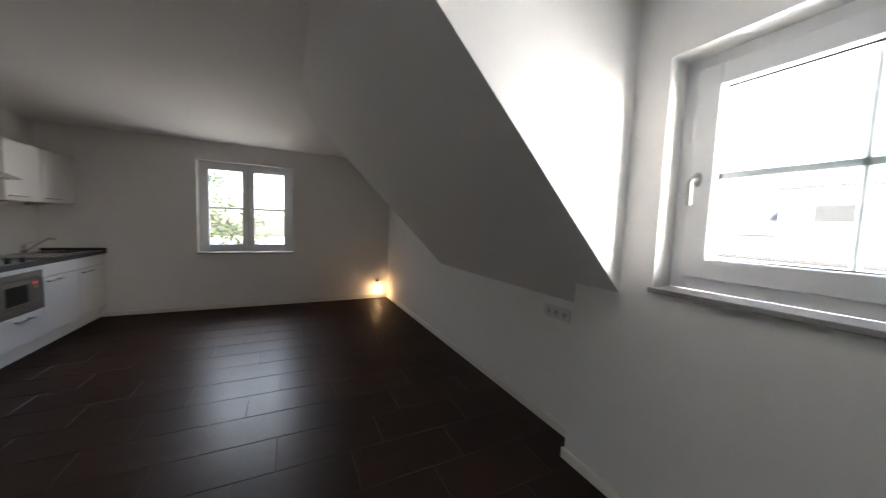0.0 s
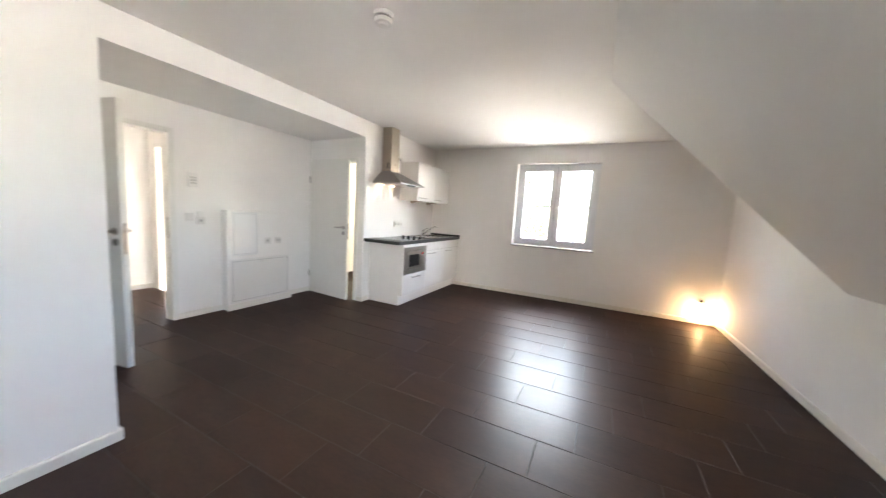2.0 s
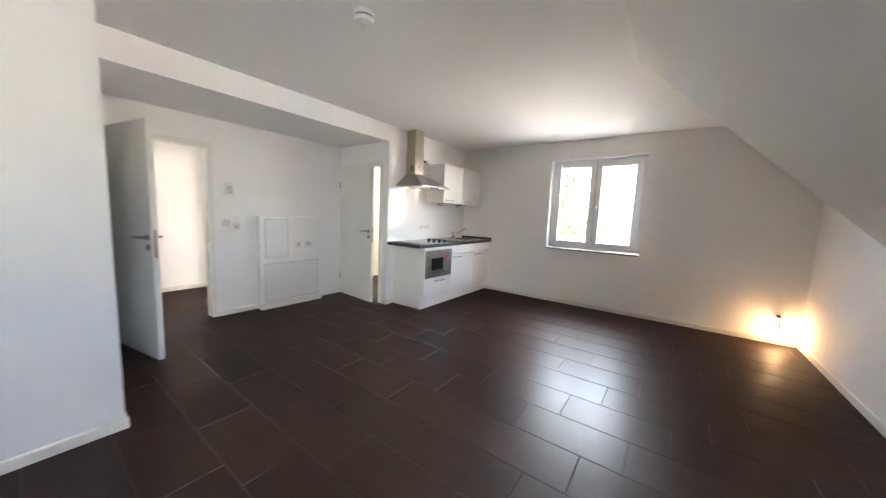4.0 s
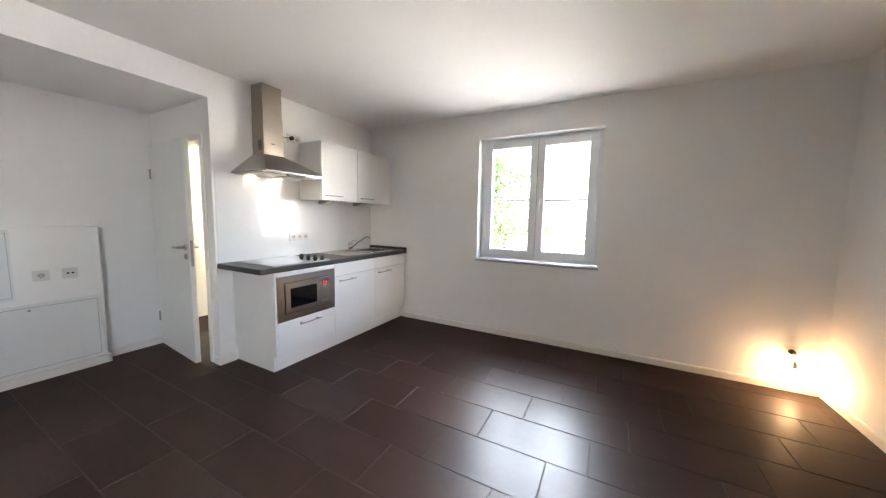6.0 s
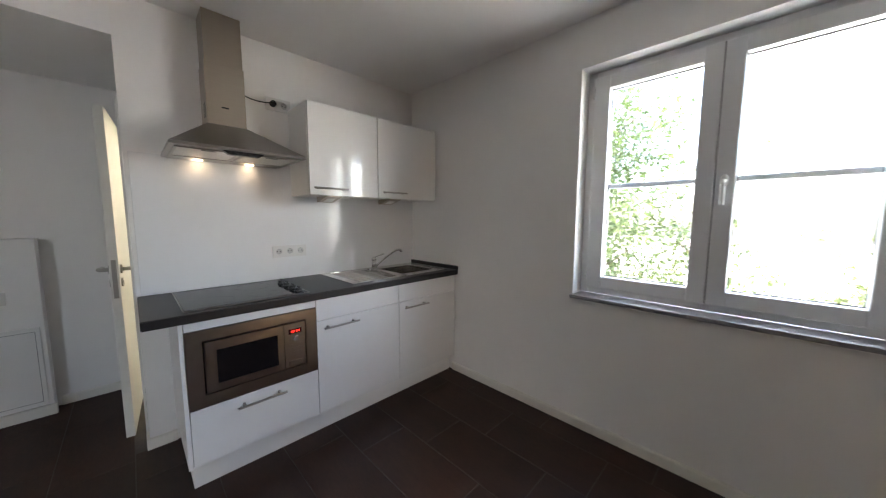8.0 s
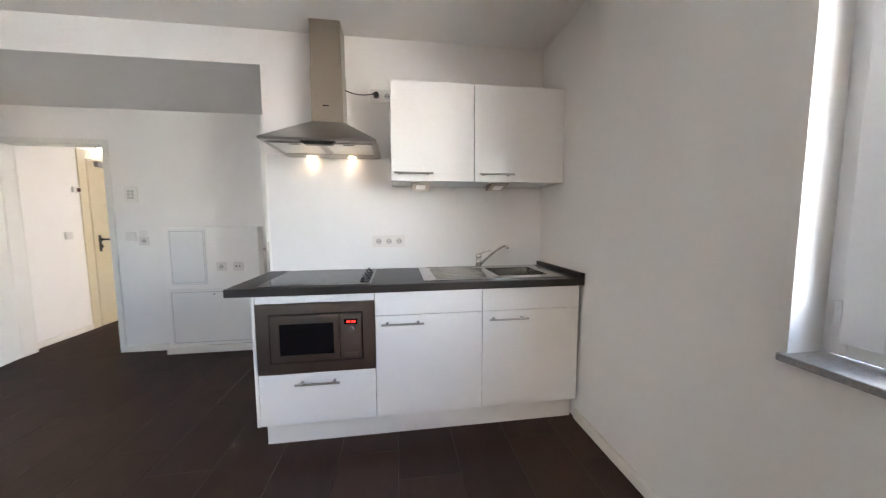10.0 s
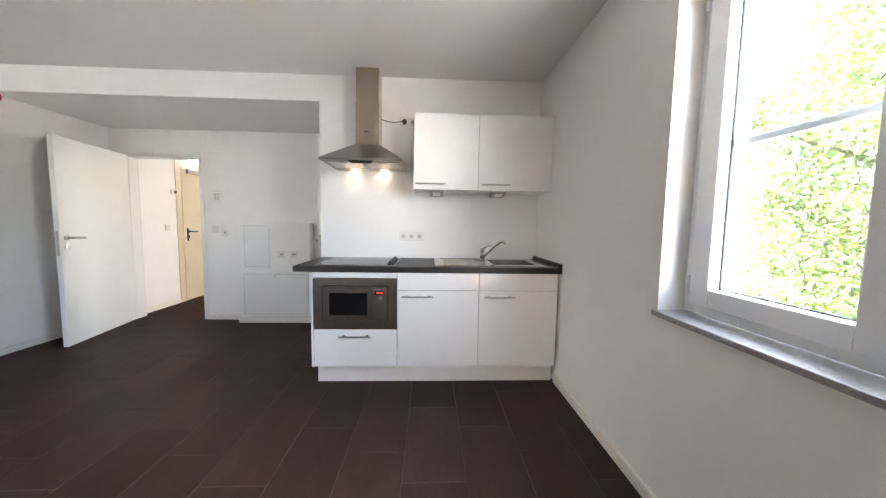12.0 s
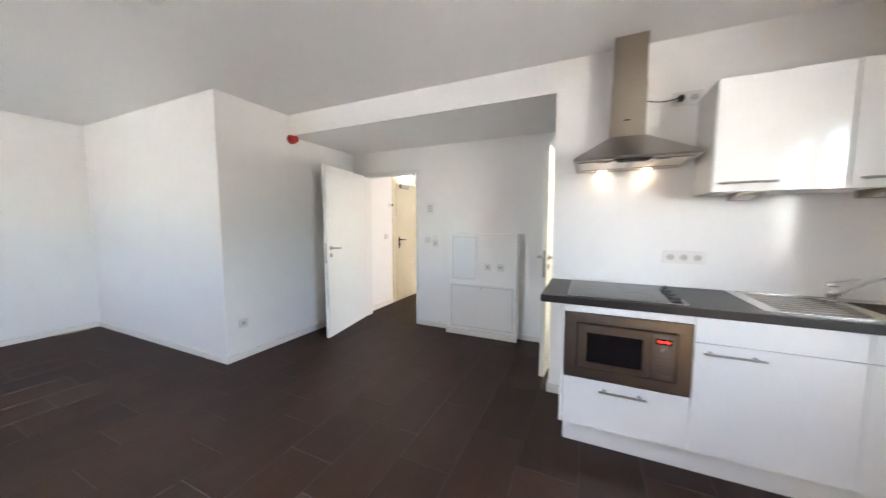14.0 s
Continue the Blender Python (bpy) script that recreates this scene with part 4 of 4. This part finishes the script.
bm = boxes((XP + 0.0068, XP + 0.0075, 2.902, 2.9045, 0.66, 1.135), (XP + 0.0068, XP + 0.0075, 3.174, 3.1765, 0.66, 1.135), (XP + 0.0068, XP + 0.0075, 2.9045, 3.174, 0.66, 0.6625), (XP + 0.0068, XP + 0.0075, 2.9045, 3.174, 1.1325, 1.135))
part("flap_gap", bm, GREYP, flap)
part("catch", boxes((XP + 0.006, XP + 0.013, 2.912, 2.926, 0.88, 0.92), bevel=0.002), WHITEP, flap)
socket("wall_socket", on_x(XP + 0.0005, 3.282, 0.765), 1, "white wall socket on the service box")
socket("aerial_socket", on_x(XP + 0.0005, 3.428, 0.765), 1, "white aerial socket on the service box", True, True)
socket("wall_socket", pose(-2.16, Y_SOUTH + 0.0005, 0.30, 0, 0, 180), 1, "white wall socket low on the wall")
socket("knee_wall_socket", pose(X_BAY - 0.0005, 2.03, 0.755, 0, 0, -90), 3, "white triple wall socket on the knee wall")
socket("hall_switch", pose(-4.385, 1.4605, 1.04, 0, 0, 180), 1, "white light switch in the hall", False)
ctl = thing("call_unit", (-4.54, 1.46, 1.54), "small dark red call unit on the hall wall", "control")
part("housing", boxes((-4.580, -4.500, 1.4605, 1.485, 1.545, 1.605), bevel=0.003), WHITEP, ctl)
part("face", boxes((-4.575, -4.535, 1.4852, 1.489, 1.553, 1.597), bevel=0.002), material("dark_red_face", (0.10, 0.02, 0.015), 0.4), ctl)

# bare bulb hanging from the corner socket
socket("corner_socket", pose(1.362, Y_WIN - 0.0005, 0.275, 0, 0, 0), 1, "white wall socket in the corner")
lampb = thing("plug_lamp", (1.40, 5.93, 0.16), "lit bare bulb hanging from a wall plug", "lamp")
part("plug", rod(bmesh.new(), (1.398, Y_WIN - 0.012, 0.3155), (1.398, Y_WIN - 0.042, 0.3155), 0.021, 0.017, 16), BLACKP, lampb)
part("cord", tube(bend((1.398, Y_WIN - 0.040, 0.312), (1.397, 5.925, 0.30), (1.399, 5.928, 0.262)), 0.004, 8), WHITEP, lampb)
part("holder", rod(bmesh.new(), (1.399, 5.928, 0.262), (1.40, 5.926, 0.205), 0.012, 0.015, 14), WHITEP, lampb)
bulb = part("bulb", ball(bmesh.new(), (1.40, 5.925, 0.178), 0.020, (1, 1, 1.35)), BULB, lampb, "glowing warm bulb", smooth=True)
bulb.visible_shadow = False

off = thing("wood_offcut", (-1.75, Y_BACK + 0.05, 0), "thin beige wooden strip lying against the skirting board", "offcut")
part("strip", prism(bmesh.new(), [(-1.96, Y_BACK + 0.015), (-1.62, Y_BACK + 0.015), (-1.66, Y_BACK + 0.045), (-1.80, Y_BACK + 0.075), (-1.93, Y_BACK + 0.055)], "z", 0.0005, 0.005), material("beige_card", (0.42, 0.33, 0.23), 0.7, 0, 12, 0.1), off)

# smoke detector and red sounder
sm = thing("smoke_detector", (-1.20, 2.34, CEILING), "round white smoke detector on the ceiling", "smoke detector")
c = Vector((-1.20, 2.34, CEILING))
for name, r0, r1, za, zb, mat in (("base", 0.058, 0.058, 0.022, 0.0005, WHITEP), ("grille", 0.048, 0.048, 0.036, 0.022, GREYP), ("cap", 0.050, 0.055, 0.056, 0.036, WHITEP), ("button", 0.018, 0.030, 0.064, 0.056, WHITEP)):
    part(name, rod(bmesh.new(), c - Vector((0, 0, za)), c - Vector((0, 0, zb)), r0, r1, 32), mat, sm)
al = thing("alarm_sounder", (-2.81, Y_SOUTH, 2.19), "round red alarm sounder high on the wall", "alarm")
part("base", rod(bmesh.new(), (-2.81, Y_SOUTH + 0.0005, 2.19), (-2.81, Y_SOUTH + 0.030, 2.19), 0.050, sides=32), RED, al)
part("horn", rod(rod(bmesh.new(), (-2.81, Y_SOUTH + 0.030, 2.19), (-2.81, Y_SOUTH + 0.072, 2.19), 0.046, 0.040, 32), (-2.81, Y_SOUTH + 0.072, 2.19), (-2.81, Y_SOUTH + 0.080, 2.19), 0.040, 0.028, 32), RED, al)

hl = thing("hall_wall_lamp", (-4.97, 1.49, 2.03), "small white lit lamp over the entrance door", "lamp")
part("housing", boxes((-5.11, -4.83, 1.4605, 1.475, 2.025, 2.105), bevel=0.003), WHITEP, hl)
part("diffuser", boxes((-5.10, -4.84, 1.4752, 1.515, 2.035, 2.095), bevel=0.008), HALLGLOW, hl, "glowing white diffuser").visible_shadow = False

# shower seen through the door that stands ajar
sh = thing("shower_tray", (-3.3, 5.5, 0), "white enamel shower tray", "shower")
part("tray", boxes((-3.65, -2.905, 5.05, 5.895, -0.003, 0.09), bevel=0.012), ENAMEL, sh)
rail = thing("shower_rail", (-2.93, 5.3, 1.0), "chrome shower rail with hose", "shower")
part("bar", rod(bmesh.new(), (-2.94, 5.40, 0.95), (-2.94, 5.40, 1.75), 0.010), CHROME, rail)
part("hose", tube(bend((-2.93, 5.40, 1.70), (-3.0, 5.25, 0.5), (-2.915, 5.45, 1.0), 14), 0.006), CHROME, rail)
for z in (0.96, 1.71):
    part("bracket", boxes((-2.945, -2.9005, 5.385, 5.415, z, z + 0.03), bevel=0.003), CHROME, rail)

# ---- outside ----
structure("ground", boxes((-150, 150, -150, 150, -6.3, -6.0)), PALE_GROUND, "unseen pale ground far below the window, lightened to bounce light", "ground")


def tree(name, x, y, height, spread, seed, mat, leaves, label):
    rnd = random.Random(seed)
    t = thing(name, (x, y, -6), label, "tree", "trees outside the window")
    bm, tips = bmesh.new(), []
    rod(bm, (x, y, -6), (x + 0.2, y, -6 + height * 0.5), 0.24, 0.13, 12)
    for k in range(16):
        a, z = k * 2.4 + rnd.random(), -6 + height * (0.22 + 0.42 * k / 16)
        p = Vector((x + 0.2, y, z))
        for seg in range(3):
            q = p + Vector((math.cos(a), math.sin(a), 0.55 + 0.25 * rnd.random())) * spread * (0.42 - 0.08 * seg)
            rod(bm, p, q, 0.07 / (seg + 1), 0.05 / (seg + 1), 7)
            p, a = q, a + rnd.uniform(-0.6, 0.6)
            tips.append(p)
    part("trunk", bm, BARK, t, "brown trunk with forked limbs")
    verts, faces = [], []
    for k in range(leaves):
        if k % 30 == 0:
            base = rnd.choice(tips)
            c = base + Vector((rnd.gauss(0, 0.62), rnd.gauss(0, 0.62), rnd.gauss(0, 0.55)))
        p = c + Vector((rnd.gauss(0, 0.20), rnd.gauss(0, 0.20), rnd.gauss(0, 0.16)))
        e = Euler((rnd.gauss(0, 0.7), rnd.gauss(0, 0.7), rnd.uniform(0, 6.28))).to_matrix()
        s = rnd.uniform(0.028, 0.055)
        i = len(verts)
        for q in ((-1.5, 0, 0), (-0.2, 0.75, 0.14), (1.5, 0, -0.1), (-0.2, -0.75, 0.14)):
            verts.append(p + e @ (Vector(q) * s) - t.location)
        faces.append((i, i + 1, i + 2, i + 3))
    me = bpy.data.meshes.new("crown")
    me.from_pydata([tuple(v) for v in verts], [], faces)
    me.materials.append(mat)
    crown = new("crown", me)
    crown.parent = t
    tagged(crown, "light green sunlit leaves", kind="stuff")
    return t


tree("tree", -4.5, 12.0, 15.0, 1.9, 3, LEAF, 36000, "leafy green tree outside the kitchen window")
tree("tree", -1.4, 15.0, 7.6, 2.8, 8, LEAF2, 15000, "yellow-green tree behind the house")
tree("tree", -6.6, 12.6, 6.9, 2.2, 17, LEAF2, 15000, "low yellow-green tree below the kitchen window")
tree("tree", -14.0, 6.0, 11.0, 3.6, 31, LEAF, 12000, "leafy tree outside the far room")

# neighbour's house across from the dormer
DARKT = material("dark_slate", (0.050, 0.050, 0.056), 0.6, 0, 2, 0.2, 0.2, 30, 0, (1, 1, 1), 0.25)
DARKM = material("dark_metal", (0.035, 0.036, 0.037), 0.5, 0, 3, 0.15)
house = thing("house", (12.0, 2.0, -6), "white rendered house with dark tiled roof", "house")
part("wall", boxes((9.5, 16.0, -5.0, 3.38, -6.0, 2.36)), RENDER, house)
part("wing_wall", boxes((9.7, 16.0, 3.38, 9.0, -6.0, 1.34)), RENDER, house)
part("flat_roof", boxes((9.38, 16.1, -5.1, 3.46, 2.36, 2.42)), DARKM, house, "dark flat roof edge")
part("gutter", boxes((9.30, 9.5, -5.0, 4.6, 0.82, 0.93), bevel=0.03), DARKM, house, "dark gutter")
shut = part("window", boxes((9.46, 9.52, 2.34, 2.88, 1.69, 2.02)), DARKM, house, "small window with lowered slatted shutter")
for k in range(6):
    part("slat", boxes((9.44, 9.462, 2.36, 2.86, 1.70 + k * 0.053, 1.742 + k * 0.053)), DARKM, shut)
bm = bmesh.new()
v = [bm.verts.new(p) for p in ((9.6, 3.39, 1.345), (9.6, 4.5, 1.345), (12.0, 4.5, 1.345), (12.0, 3.39, 1.345), (10.6, 3.39, 2.25))]
for f in ((0, 1, 4), (1, 2, 4), (2, 3, 4), (3, 0, 4), (3, 2, 1, 0)):
    bm.faces.new([v[k] for k in f])
bmesh.ops.recalc_face_normals(bm, faces=bm.faces)
roof = part("roof", bm, DARKT, house, "dark slate hipped roof")
for r in range(6):
    lo, hi = r / 6, (r + 1.12) / 6
    y, top_y = 3.40, 3.39 + 1.11 * (1 - (r + 1) / 6)
    while y < top_y - 0.05:
        w = min(0.30, top_y - y)
        bm = prism(bmesh.new(), [(9.58 + lo, 1.345 + 0.905 * lo), (9.58 + hi, 1.345 + 0.905 * hi + 0.012), (9.575 + hi, 1.365 + 0.905 * hi + 0.012), (9.565 + lo, 1.38 + 0.905 * lo)], "y", y, y + w - 0.008)
        part("roof_tile", bm, DARKT, roof)
        y += 0.30

# ---- floor tiles ----
floor = structure("floor", boxes((X_WEST, X_BAY, 1.33, Y_WIN, -0.1, -0.0025), (X_BLOCK, X_DORM, Y_BACK, 1.33, -0.1, -0.0025), (-5.5, X_WEST, 1.36, 2.85, -0.1, -0.0025)), GROUT, "dark brown stone tile floor laid in third bond", "floor")


def tile_mesh(w, h):
    bm, c, j = bmesh.new(), 0.0016, 0.0022
    lo = [bm.verts.new((x, y, -0.007)) for x, y in ((j, j), (w - j, j), (w - j, h - j), (j, h - j))]
    mi = [bm.verts.new((v.co.x, v.co.y, -c)) for v in lo]
    hi = [bm.verts.new((x, y, 0)) for x, y in ((j + c, j + c), (w - j - c, j + c), (w - j - c, h - j - c), (j + c, h - j - c))]
    for a, b in ((lo, mi), (mi, hi)):
        for k in range(4):
            bm.faces.new((a[k], a[(k + 1) % 4], b[(k + 1) % 4], b[k]))
    bm.faces.new(hi)
    return mesh_of("tile", bm, TILE)


TL, TW, ROW0, JOINT0 = 0.601, 0.3022, 4.016, 0.082
made = {}
for row in range(-19, 7):
    ya, yb = ROW0 + row * TW, ROW0 + (row + 1) * TW
    if yb > Y_WIN + 0.29 or yb < Y_BACK + 0.02:
        continue
    x_lo, x_hi = (X_BLOCK, X_DORM) if yb < 1.40 else (X_WEST, X_BAY)
    if 1.40 < yb <= 2.86:
        x_lo = -5.5
    if ya > 4.0:
        x_lo = X_KIT
    c, d = max(ya, Y_BACK), min(yb, Y_WIN)
    off = JOINT0 + 0.2 * (row - 1)
    k0 = math.floor((x_lo - off) / TL)
    for k in range(k0, k0 + 16):
        a, b = max(off + k * TL, x_lo), min(off + (k + 1) * TL, x_hi)
        if b - a < 0.02 or d - c < 0.02:
            continue
        key = (round(b - a, 3), round(d - c, 3))
        if key not in made:
            made[key] = tile_mesh(b - a, d - c)
        o = new("tile", made[key])
        o.parent = floor
        o.location = (a, c, random.uniform(-0.0003, 0.0003))
        o.rotation_euler = (random.uniform(-0.0014, 0.0014), random.uniform(-0.0008, 0.0008), 0)
